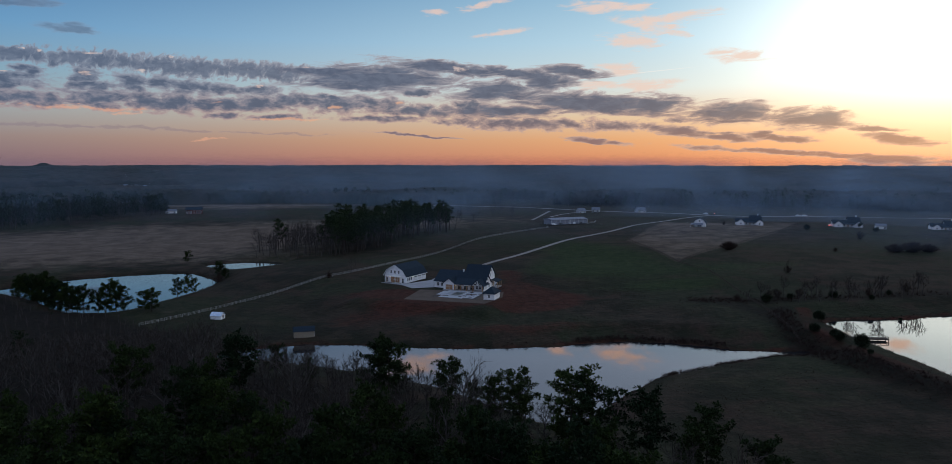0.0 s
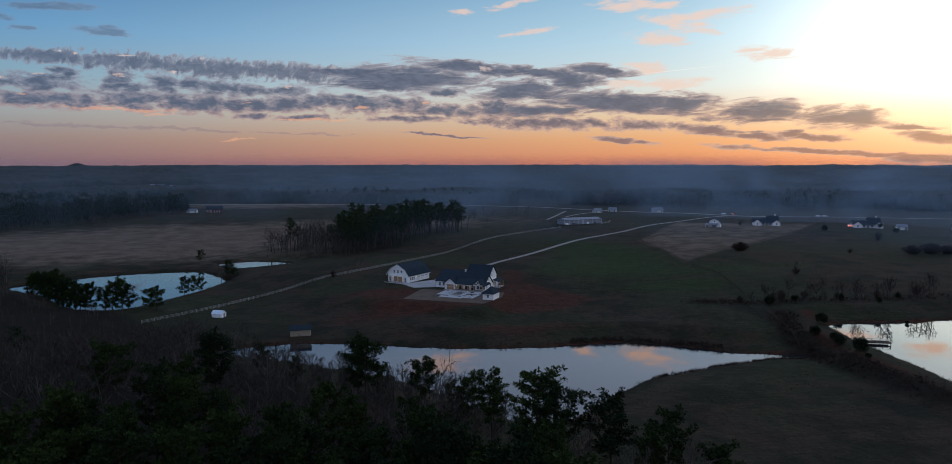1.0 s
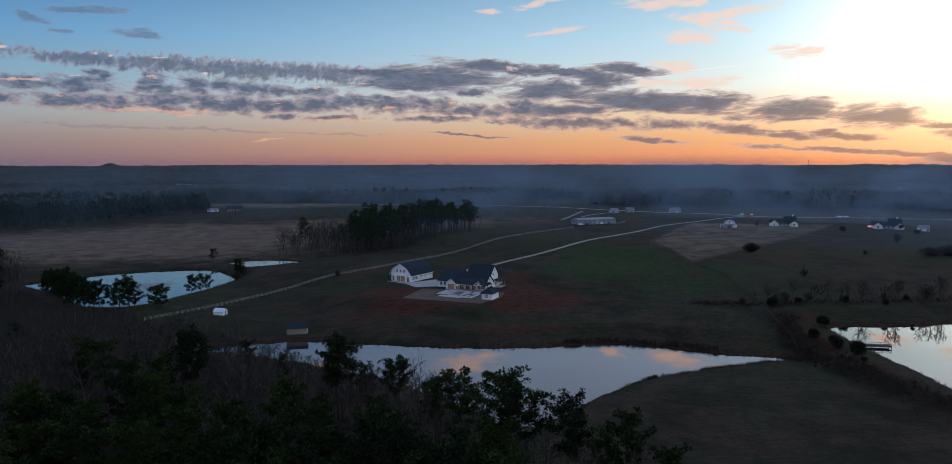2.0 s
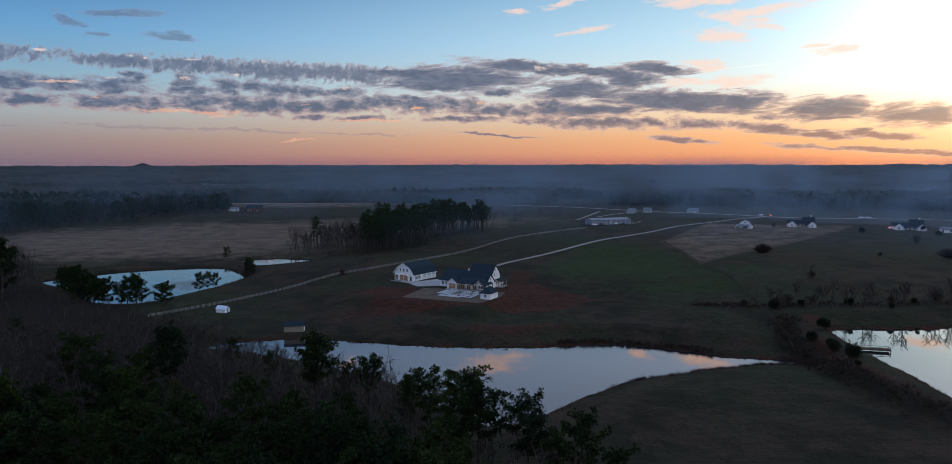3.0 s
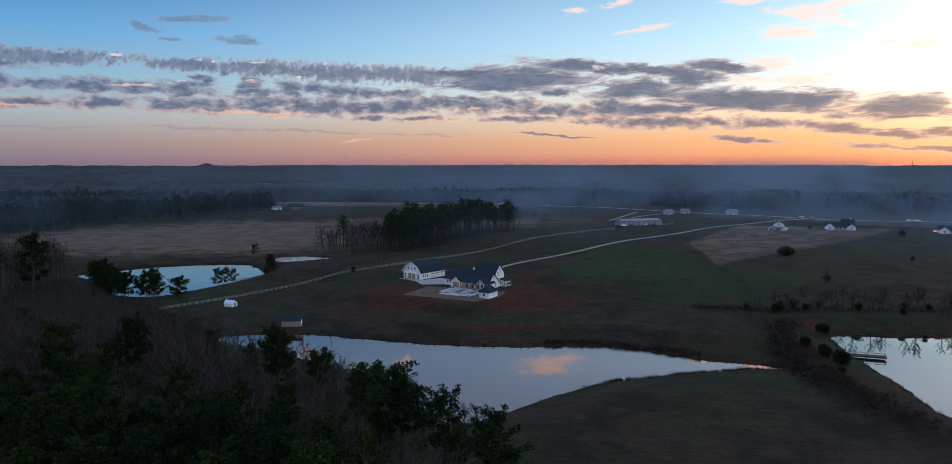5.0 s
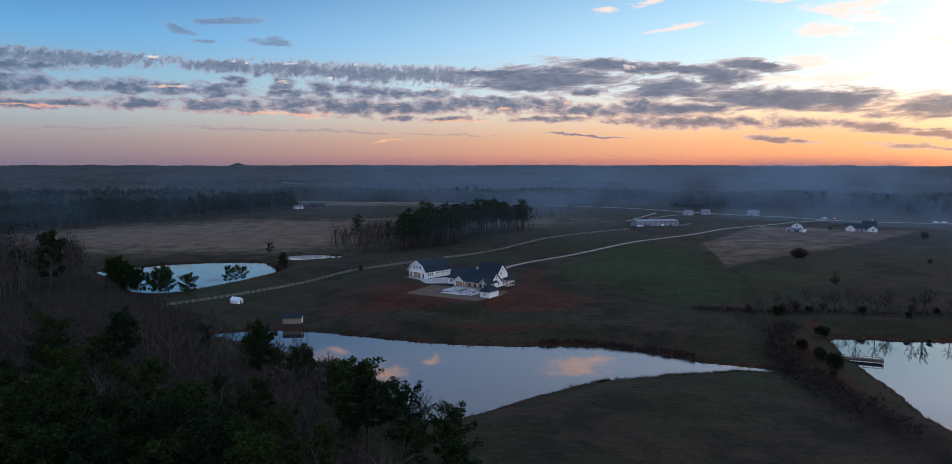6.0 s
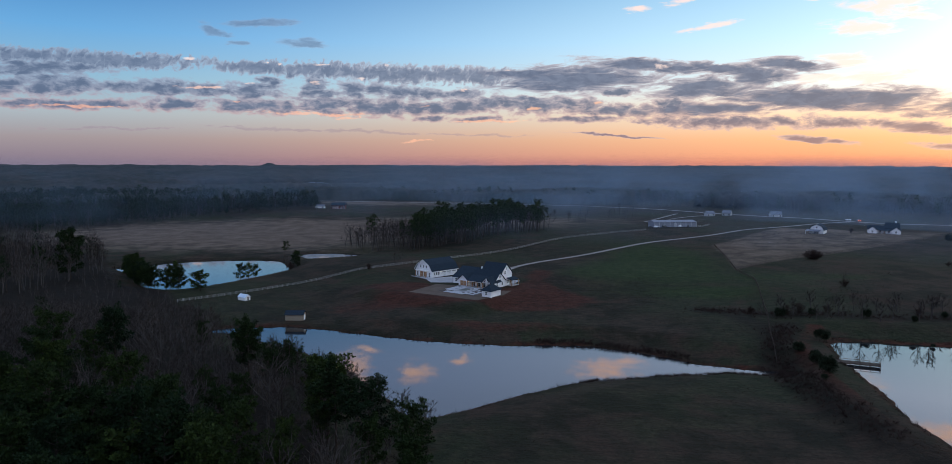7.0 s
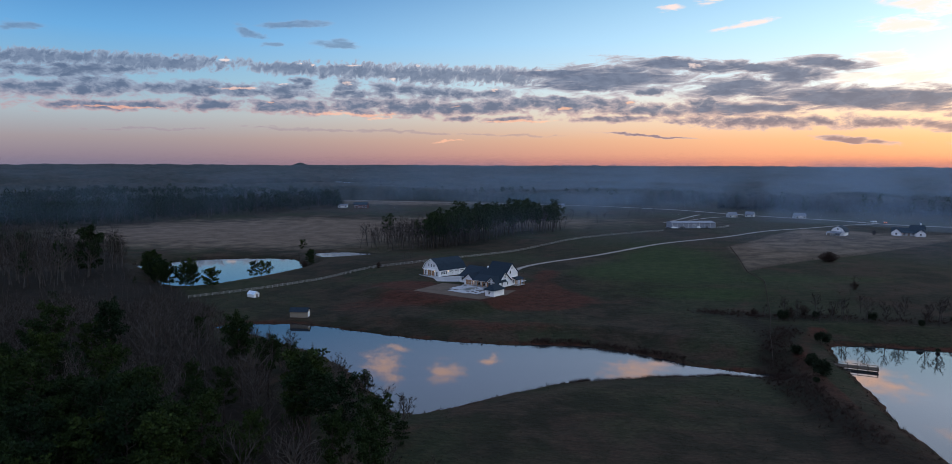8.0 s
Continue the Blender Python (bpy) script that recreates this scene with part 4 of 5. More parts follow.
# leafless brush on the wood's edge above the mown field
edge_brush = fill([(8, 82), (28, 70), (37, 84), (32, 100), (20, 118), (8, 130)], 4.2, 27, 0.7)
for i, (x, y) in enumerate(edge_brush):
    plant(FRINGE[i % 3], x, y, 0.55 + 0.12 * (i % 5), i * 41, "saplings on the field edge")
for x, y, s in ((-190, 341, 1.15), (-184, 334, 1.25), (-178, 327, 1.1), (-172, 321, 1.2), (-166, 316, 1.0), (-197, 352, 1.1), (-203, 358, 1.0), (-160, 312, 1.0), (-147, 311, 1.1), (-142, 304, 1.0),
                (-187, 337.5, 1.1), (-181, 330, 1.0), (-175, 324, 1.15), (-169, 318, 1.05), (-193, 346, 1.0), (-200, 355, 1.1), (-163, 313.5, 0.9), (-207, 362, 0.9), (-130.5, 344, 0.8), (-127, 346, 0.75), (-124, 348, 0.6), (-130, 301, 1.0), (-133.5, 304, 0.85), (-155, 314, 0.9), (-151, 311, 1.05), (-211, 320, 2.1), (-153, 463, 0.7), (-124, 408, 0.75), (-121, 398, 0.7), (-117, 392, 0.55), (-213, 372, 0.6)):
    plant(SMALL_PINES[int(abs(x)) % 3], x, y, s, x * 13, "pines by the west pond")
for x, y, s in ((-152, 313, 0.62), (-146, 308, 0.5), (-124, 392, 0.5), (-120, 402, 0.42), (-49, 359, 0.5), (-47, 364, 0.4), (-127, 415, 0.4)):
    plant(BARES[int(abs(x)) % 4], x, y, s, x * 13, "bare trees by the west pond")
for x, y, s in ((113.6, 195, 1.3), (113.6, 218, 1.0), (114.6, 207, 0.95), (116, 211, 0.8), (109, 186, 0.5), (124.6, 231, 0.8), (127.5, 233, 0.9), (120, 257, 0.9), (150, 256, 0.75),
                (132, 259, 0.6), (160, 231, 0.35), (164, 251, 0.6), (177, 257, 0.6), (338, 455, 1.2), (346, 482, 0.9), (296, 477, 1.2)):
    plant(CEDARS[int(x) % 3], x, y, s, x * 29, "evergreen shrubs")
for x, y, s in ((178, 386, 1.15), (277, 367, 1.3), (287, 365, 1.4), (297, 363, 1.2)):
    plant(DOMES[int(x) % 2], x, y, s, x * 23, "round field shrubs")
plant(BARES[1], 161, 303, 0.36, 40, "bare field shrubs")
for x, y, s in ((161, 303, 0.9), (124, 262, 1.1), (129, 264, 1.2), (139, 263, 0.8), (170, 260, 0.9), (190, 262, 1.0), (112, 266, 0.8),
                (299, 424, 1.5), (240, 372, 0.8), (-120, 388, 1.2), (-60, 345, 0.8), (256, 528, 0.9), (205, 250, 1.3), (215, 255, 1.4)):
    plant(THICKETS[int(x) % 2], x, y, s, x * 23, "bare field shrubs")
for x, y, s in ((123, 266, 0.42), (128, 268, 0.36), (134, 266, 0.46), (143, 265, 0.4), (150, 267, 0.45), (157, 264, 0.38), (165, 266, 0.44), (173, 264, 0.4), (181, 266, 0.45), (190, 264, 0.4), (200, 266, 0.5), (131, 252, 0.42), (136, 255, 0.5), (140, 251, 0.38), (147, 253, 0.52), (152, 250, 0.4), (158, 254, 0.5), (166, 252, 0.45), (171, 254, 0.55), (179, 251, 0.42), (185, 253, 0.5), (192, 255, 0.5), (121, 259, 0.45), (115, 262, 0.35), (125, 258, 0.4), (141, 258, 0.45), (159, 258, 0.42), (174, 259, 0.5), (186, 256, 0.45), (196, 262, 0.5), (299, 424, 0.35)):
    plant(FRINGE[int(x) % 3], x, y, s * 2.1, x * 11, "saplings on the bank")


def build_brush():
    """Dry weeds on the banks and along the ditch, past counting."""
    rng = random.Random(17)
    s = Shape()
    def tuft(x, y, z, h):
        for _ in range(9):
            w = rng.uniform(0, 6.28)
            d = Vector((math.cos(w) * 0.5, math.sin(w) * 0.5, 1))
            twig(s, rng, (x + rng.uniform(-0.4, 0.4), y + rng.uniform(-0.4, 0.4), z - 0.05), d, h * rng.uniform(0.6, 1.3), 0.055)
    spots = []
    for ring, level in PONDS[:3]:
        for a, b in zip(ring, np.roll(ring, -1, 0)):
            n = max(1, int(np.hypot(*(b - a)) * 1.1))
            for i in range(n):
                p = a + (b - a) * rng.random()
                out = (p - ring.mean(0)) / np.hypot(*(p - ring.mean(0)))
                k = rng.uniform(0.2, 2.6)
                spots.append((p[0] + out[0] * k, p[1] + out[1] * k, rng.uniform(0.35, 0.95)))
    for line, width, count, hh in ((np.array([(94, 268), (106, 267), (118, 262), (150, 258), (200, 257)]), 5.0, 420, 1.0),
                                   (np.array([(118, 245), (108, 222), (105, 200), (106, 180), (110, 150)]), 5.5, 900, 1.0),
                                   (np.array([(45, 193), (66, 200.5), (85, 204), (103, 205)]), 1.6, 420, 0.9),
                                   (np.array([(30, 234), (46, 235), (66, 228), (80, 220)]), 1.8, 380, 1.2)):
        for _ in range(count):
            i = rng.randrange(len(line) - 1)
            p = line[i] + (line[i + 1] - line[i]) * rng.random()
            spots.append((p[0] + rng.gauss(0, width / 2), p[1] + rng.gauss(0, width / 2), hh * rng.uniform(0.5, 1.2)))
    zs = land(np.array([p[0] for p in spots]), np.array([p[1] for p in spots]))
    for (x, y, h), z in zip(spots, zs):
        tuft(x, y, float(z), h)
    return tagged(new("bank_weeds", s.mesh("bank_weeds", M["brush"])), "dry brown weeds along the banks", "weeds", kind="stuff")


build_brush()


def build_tufts():
    """Dead grass standing in tufts over the near pastures."""
    rng = np.random.default_rng(23)
    regions = ((10, 118, 100, 206, 7000), (-110, 110, 236, 300, 6500), (20, 200, 262, 345, 6000), (-120, 20, 290, 420, 4000))
    x = np.concatenate([rng.uniform(a, b, n) for a, b, c, d, n in regions])
    y = np.concatenate([rng.uniform(c, d, n) for a, b, c, d, n in regions])
    keep = (np.sin(x / 7 + np.sin(y / 11)) * np.sin(y / 6) + rng.normal(0, 0.5, len(x))) > 0.45
    for ring, _ in PONDS:
        keep &= ring_distance(x, y, ring) > 2.5
    keep &= ring_distance(x, y, WOODS) > 2
    keep &= ~((np.abs((x + 8) * 0.86 - (y - 305) * 0.51) < 34) & (np.abs((x + 8) * 0.51 + (y - 305) * 0.86) < 36))
    keep &= line_distance(x, y, DRIVE) > 3
    x, y = x[keep], y[keep]
    z = land(x, y)
    s, r = Shape(), random.Random(3)
    for px, py, pz in zip(x, y, z):
        h = r.uniform(0.18, 0.5)
        for _ in range(3):
            w = r.uniform(0, 6.28)
            twig(s, r, (px + r.uniform(-0.2, 0.2), py + r.uniform(-0.2, 0.2), pz - 0.03), Vector((math.cos(w) * 0.7, math.sin(w) * 0.7, 1)), h, 0.05)
    return tagged(new("grass_tufts", s.mesh("grass_tufts", M["straw"])), "dead brown grass tufts in the pasture", "grass", kind="stuff")


build_tufts()

# ---- buildings ----
def plain(c, fine=3.0, spread=0.12):
    return two_tone(tuple(v * (1 - spread) for v in c), tuple(min(v * (1 + spread), 0.95) for v in c), 0.3, fine)


def batten_paint(c):
    """Painted boards with a fine upright joint rhythm and faint weathering."""
    def paint(k, place):
        n = k.noise(place, 0.6, 4.0)
        return k.mix(k.step(n, 0.35, 0.7), tuple(v * 0.9 for v in c), c)
    return paint


def roof_paint(k, place):
    rows = k.noise(k.add("ShaderNodeMapping", {"Vector": place, "Scale": (1.2, 1.2, 7.0)}).outputs[0], 1.0, 3.0, 0.7)
    blotch = k.noise(place, 0.25, 3.0)
    c = k.mix(k.step(rows, 0.3, 0.7), (0.014, 0.023, 0.033), (0.027, 0.040, 0.054))
    return k.mix(k.step(blotch, 0.3, 0.75, 0.0, 0.4), c, (0.018, 0.027, 0.037))


def glass_material():
    mat = bpy.data.materials.new("window_glass")
    mat.use_nodes = True
    b = mat.node_tree.nodes["Principled BSDF"]
    b.inputs["Base Color"].default_value = (0.02, 0.025, 0.03, 1)
    b.inputs["Roughness"].default_value = 0.06
    return mat


def lit(name, color, strength):
    mat = bpy.data.materials.new(name)
    mat.use_nodes = True
    b = mat.node_tree.nodes["Principled BSDF"]
    b.inputs["Base Color"].default_value = (*color, 1)
    b.inputs["Emission Color"].default_value = (*color, 1)
    b.inputs["Emission Strength"].default_value = strength
    return mat


M.update({
    "siding": material("white_siding", batten_paint((0.88, 0.88, 0.88)), 0.6, 0.25, 1.5),
    "trim": material("white_trim", plain((0.78, 0.78, 0.77)), 0.5),
    "roof": material("dark_shingles", roof_paint, 0.9, 0.4, 2.0),
    "timber": material("cedar_timber", two_tone((0.26, 0.14, 0.07), (0.42, 0.24, 0.12), 0.7, 6.0), 0.65),
    "concrete": material("pale_concrete", two_tone((0.24, 0.24, 0.245), (0.35, 0.35, 0.355), 0.2, 2.0), 0.85, 0.15, 3.0),
    "paver": material("pale_paver", two_tone((0.27, 0.28, 0.30), (0.42, 0.43, 0.45), 0.3, 2.0), 0.8),
    "pad": material("tan_gravel", two_tone((0.075, 0.057, 0.045), (0.115, 0.089, 0.07), 0.2, 2.5), 0.95, 0.3, 3.0),
    "bed": material("mulch", two_tone((0.05, 0.04, 0.035), (0.10, 0.085, 0.075), 0.5, 5.0), 0.95, 0.5, 4.0),
    "glass": glass_material(),
    "shed_grey": material("shed_grey", plain((0.23, 0.245, 0.285)), 0.7),
    "dull_white": material("weathered_white", plain((0.42, 0.43, 0.44)), 0.7),
    "cream": material("cream_siding", plain((0.27, 0.23, 0.175)), 0.7),
    "metal": material("pale_metal", plain((0.13, 0.145, 0.18)), 0.6, metallic=0.2),
    "brick": material("red_brick", plain((0.10, 0.032, 0.026)), 0.9),
    "fence_white": material("fence_paint", plain((0.27, 0.26, 0.245), 5.0, 0.25), 0.7),
    "fence_dark": material("old_post", plain((0.07, 0.055, 0.045), 5.0, 0.25), 0.9),
    "tarp": material("blue_white_tarp", two_tone((0.25, 0.42, 0.62), (0.72, 0.75, 0.78), 0.9, 3.0), 0.5),
    "car_white": material("white_car_paint", plain((0.7, 0.71, 0.73)), 0.3),
    "car_dark": material("dark_car_paint", plain((0.03, 0.03, 0.035)), 0.3),
    "tyre": material("tyre_rubber", plain((0.02, 0.02, 0.02)), 0.9),
    "tail": lit("tail_light", (1.0, 0.08, 0.03), 14.0),
    "bulb": lit("warm_bulb", (1.0, 0.62, 0.30), 5.0),
    "pool": material("pool_water", plain((0.012, 0.030, 0.028)), 0.35),
})


def gable_roof(x0, x1, y0, y1, eave, apex, over=0.45, thick=0.22, along="x"):
    """A roof of two slopes with thickness; the ridge runs along x or y."""
    s = Shape()
    if along == "x":
        mid, half = (y0 + y1) / 2, (y1 - y0) / 2
        drop = (apex - eave) / half * over
        for sg in (-1, 1):
            e = mid + sg * (half + over)
            a = [(x0 - over, mid, apex), (x0 - over, e, eave - drop), (x0 - over, e, eave - drop + thick), (x0 - over, mid, apex + thick)]
            s.loft(a, [(x1 + over, y, z) for _, y, z in a])
    else:
        mid, half = (x0 + x1) / 2, (x1 - x0) / 2
        drop = (apex - eave) / half * over
        for sg in (-1, 1):
            e = mid + sg * (half + over)
            a = [(mid, y0 - over, apex), (e, y0 - over, eave - drop), (e, y0 - over, eave - drop + thick), (mid, y0 - over, apex + thick)]
            s.loft(a, [(x, y1 + over, z) for x, _, z in a])
    return s


def gable_walls(x0, x1, y0, y1, eave, apex, along="x"):
    """A body with two pointed ends under a gable roof."""
    s = Shape()
    if along == "x":
        m = (y0 + y1) / 2
        a = [(x0, y0, -0.2), (x0, y1, -0.2), (x0, y1, eave), (x0, m, apex), (x0, y0, eave)]
        return s.loft(a, [(x1, y, z) for _, y, z in a])
    m = (x0 + x1) / 2
    a = [(x0, y0, -0.2), (x1, y0, -0.2), (x1, y0, eave), (m, y0, apex), (x0, y0, eave)]
    return s.loft(a, [(x, y1, z) for x, _, z in a])


def opening(parent, name, centre, w, h, facing, leaf="glass", frame_mat="trim", bars=True):
    """A framed window or door set into a wall; facing is the way out, in degrees from +x."""
    ob = new(name)
    ob.parent = parent
    ob.matrix_basis = pose(*centre, 0, 0, facing)
    t = 0.12
    fr = Shape()
    for y0, y1, z0, z1 in ((-w / 2 - t, -w / 2, -h / 2 - t, h / 2 + t), (w / 2, w / 2 + t, -h / 2 - t, h / 2 + t), (-w / 2, w / 2, h / 2, h / 2 + t), (-w / 2, w / 2, -h / 2 - t, -h / 2)):
        fr.box(-0.06, 0.09, y0, y1, z0, z1)
    if bars:
        fr.box(0.0, 0.06, -0.03, 0.03, -h / 2, h / 2)
        fr.box(0.0, 0.06, -w / 2, w / 2, -0.03, 0.03)
    part("frame", fr, M[frame_mat], ob)
    part("pane" if leaf == "glass" else "leaf", Shape().box(-0.05, 0.03, -w / 2, w / 2, -h / 2, h / 2), M[leaf], ob)
    return ob


def wall_lamp(parent, centre):
    ob = new("wall_lamp")
    ob.parent = parent
    ob.matrix_basis = pose(*centre)
    part("bracket", Shape().box(-0.08, 0.08, -0.08, 0.08, 0.18, 0.30), M["fence_dark"], ob)
    part("bulb", Shape().tube((0, 0, -0.13), (0, 0, 0.13), 0.07, 0.10, 8), M["bulb"], ob, "glowing warm bulb")


def post(parent, x, y, z1, w=0.3, mat="timber"):
    s = Shape().box(x - w / 2, x + w / 2, y - w / 2, y + w / 2, 0, z1)
    s.box(x - w * 0.7, x + w * 0.7, y - w * 0.7, y + w * 0.7, 0, 0.25).box(x - w * 0.65, x + w * 0.65, y - w * 0.65, y + w * 0.65, z1 - 0.2, z1)
    part("post", s, M[mat], parent)


def main_house():
    h = thing("farmhouse", (5, 302, PAD_Z), "white modern farmhouse with dark shingle roofs", "house", turn=-30.7)
    part("main_wall", gable_walls(-9.5, 4.2, 2.8, 11.2, 3.0, 6.7), M["siding"], h)
    part("main_roof", gable_roof(-9.5, 4.2, 2.8, 11.2, 3.0, 6.75), M["roof"], h)
    part("tall_wall", gable_walls(-7.0, 4.1, 7.8, 17.0, 5.9, 10.2), M["siding"], h)
    part("tall_roof", gable_roof(-7.0, 4.1, 7.8, 17.0, 5.9, 10.25), M["roof"], h)
    part("wing_wall", gable_walls(-20.8, -8.5, 4.0, 19.5, 3.0, 7.0), M["siding"], h)
    part("wing_roof", gable_roof(-20.8, -8.0, 4.0, 19.5, 3.0, 7.05), M["roof"], h)
    part("front_gable_wall", gable_walls(-14.8, -9.3, 0.6, 8.0, 2.9, 5.15, "y"), M["siding"], h)
    part("front_gable_roof", gable_roof(-14.8, -9.3, 0.2, 9.0, 2.9, 5.2, along="y"), M["roof"], h)
    # the covered porch between the gables
    s = Shape()
    a = [(-9.3, -0.5, 2.75), (-9.3, 4.4, 4.85), (-9.3, 4.4, 5.0), (-9.3, -0.5, 2.95)]
    s.loft(a, [(-0.2, y, z) for _, y, z in a])
    part("porch_roof", s, M["roof"], h)
    part("porch_ceiling", Shape().box(-9.2, -0.2, -0.3, 2.75, 2.58, 2.70), M["timber"], h, "stained wooden porch ceiling")
    part("porch_beam", Shape().box(-9.3, 0.2, -0.35, -0.05, 2.30, 2.60), M["timber"], h)
    part("porch_floor", Shape().box(-14.6, 4.4, -1.2, 2.8, -0.15, 0.10), M["concrete"], h)
    for x in (-9.1, -6.2, -3.2, -0.1):
        post(h, x, -0.2, 2.32)
    # open timber truss gable
    part("truss_roof", gable_roof(-0.3, 4.6, -0.6, 7.0, 2.9, 5.2, along="y"), M["roof"], h)
    t = Shape()
    for p, q in (((-0.3, -0.5, 2.75), (4.6, -0.5, 2.75)), ((-0.3, -0.5, 2.85), (2.15, -0.5, 5.05)), ((4.6, -0.5, 2.85), (2.15, -0.5, 5.05)), ((2.15, -0.5, 2.8), (2.15, -0.5, 5.0)),
                 ((2.15, -0.5, 3.2), (0.95, -0.5, 4.0)), ((2.15, -0.5, 3.2), (3.35, -0.5, 4.0))):
        t.beam(p, q, 0.26, 0.3)
    part("truss", t, M["trim"], h, "white open gable truss")
    for x in (-0.1, 4.4):
        post(h, x, -0.4, 2.75, 0.36)
    # side porch at the back
    s = Shape()
    a = [(4.1, 12.5, 3.5), (7.2, 12.5, 2.65), (7.2, 12.5, 2.83), (4.1, 12.5, 3.7)]
    s.loft(a, [(x, 18.6, z) for x, _, z in a])
    part("side_porch_roof", s, M["roof"], h)
    for y in (12.8, 15.5, 18.3):
        post(h, 6.9, y, 2.65, 0.25)
    part("side_porch_floor", Shape().box(4.2, 7.2, 12.5, 18.6, -0.15, 0.15), M["concrete"], h)
    # chimney
    c = Shape().box(-9.3, -8.7, 10.9, 11.5, 5.0, 7.7).box(-9.4, -8.6, 10.8, 11.6, 7.7, 7.85)
    part("chimney", c, M["siding"], h)
    # openings
    for x in (-7.7, -4.7, -1.7):
        opening(h, "door", (x, 2.78, 1.15), 1.7, 2.1, -90)
    for x in (0.8, 2.2, 3.5):
        opening(h, "window", (x, 2.78, 1.5), 1.0, 1.7, -90)
    opening(h, "door", (-12.05, 0.58, 1.2), 3.4, 2.2, -90, "timber")
    for x in (-19.0, -17.0):
        opening(h, "window", (x, 3.98, 1.6), 0.9, 1.4, -90)
    for y in (4.8, 9.0):
        opening(h, "window", (4.22, y, 1.6), 0.9, 1.5, 0)
    opening(h, "window", (4.22, 7.0, 4.7), 0.8, 1.1, 0)
    for y in (11.2, 13.6):
        opening(h, "window", (4.12, y, 6.2 if y < 12 else 1.6), 0.9, 1.4, 0)
    opening(h, "window", (4.12, 12.4, 8.0), 0.7, 1.0, 0)
    opening(h, "door", (4.12, 15.6, 1.15), 1.0, 2.1, 0, "timber")
    for y in (8, 12, 16):
        opening(h, "window", (-20.82, y, 1.6), 0.9, 1.4, 180)
    for x, y, z in ((-6.2, 2.6, 2.0), (-3.2, 2.6, 2.0), (-9.0, 0.4, 2.0)):
        wall_lamp(h, (x, y, z))
    # gutters along the long eaves
    for x0, x1, y, z in ((-20.9, -14.9, 3.5, 2.72), (-9.3, -0.3, -0.58, 2.68)):
        part("gutter", Shape().box(x0, x1, y - 0.07, y + 0.07, z - 0.12, z), M["trim"], h)
    return h


def garage_barn():
    b = thing("garage_barn", (-28.2, 331.9, PAD_Z), "white gambrel garage barn with dark roof", "barn", turn=-40)
    L = 17.0
    prof = [(-6.2, -0.2), (6.2, -0.2), (6.2, 3.6), (4.4, 6.0), (0, 8.3), (-4.4, 6.0), (-6.2, 3.6)]
    part("wall", Shape().loft([(x, 0, z) for x, z in prof], [(x, L, z) for x, z in prof]), M["siding"], b)
    r = Shape()
    for p, q in (((-6.9, 2.95), (-4.45, 6.05)), ((-4.45, 6.05), (0, 8.35)), ((4.45, 6.05), (6.9, 2.95)), ((0, 8.35), (4.45, 6.05))):
        a = [(p[0], -0.5, p[1]), (q[0], -0.5, q[1]), (q[0], -0.5, q[1] + 0.22), (p[0], -0.5, p[1] + 0.22)]
        r.loft(a, [(x, L + 0.5, z) for x, _, z in a])
    part("roof", r, M["roof"], b)
    rake = Shape()
    for p, q in (((-6.9, 2.9), (-4.45, 6.0)), ((-4.45, 6.0), (0, 8.3)), ((4.45, 6.0), (6.9, 2.9)), ((0, 8.3), (4.45, 6.0))):
        rake.beam((p[0], -0.56, p[1]), (q[0], -0.56, q[1]), 0.08, 0.32)
    part("rake_board", rake, M["trim"], b)
    for x in (-1.35, 1.35):
        opening(b, "door", (x, -0.02, 1.35), 2.3, 2.6, -90, "timber")
    for x in (-4.6, 4.6):
        opening(b, "door", (x, -0.02, 1.1), 1.0, 2.1, -90)
    for x in (-2.2, 0, 2.2):
        opening(b, "window", (x, -0.02, 5.0), 0.9, 1.3, -90)
    aw = Shape()
    for y in (-0.1, -2.0):
        aw.box(-4.2, 4.2, y - 0.1, y + 0.1, 2.95, 3.2)
    for i in range(11):
        x = -4.0 + 0.8 * i
        aw.box(x - 0.06, x + 0.06, -2.3, 0.0, 3.2, 3.36)
    part("pergola", aw, M["trim"], b, "white slatted pergola over the doors")
    for x in (-3.9, 3.9, 0):
        post(b, x, -2.0, 2.95, 0.24)
    for y in (1.8, 3.2, 4.6):
        opening(b, "window", (6.22, y, 1.7), 0.85, 1.4, 0)
    for y in (8.0, 11.6, 15.0):
        d = new("garage_door")
        d.parent = b
        d.matrix_basis = pose(6.22, y, 0)
        part("leaf", Shape().box(-0.05, 0.03, -1.35, 1.35, 0, 2.5), M["trim"], d)
        for k in range(1, 4):
            part("panel_joint", Shape().box(0.03, 0.045, -1.35, 1.35, 0.62 * k - 0.02, 0.62 * k + 0.02), M["metal"], d)
        for k in range(4):
            part("pane", Shape().box(0.03, 0.05, -1.2 + 0.62 * k, -0.7 + 0.62 * k, 2.0, 2.32), M["glass"], d)
    for x in (-2.9, 2.9):
        wall_lamp(b, (x, -0.18, 2.5))
    wall_lamp(b, (6.35, 6.1, 2.4))
    part("gutter", Shape().box(6.82, 6.98, -0.4, L + 0.4, 2.84, 2.98), M["trim"], b)
    return b


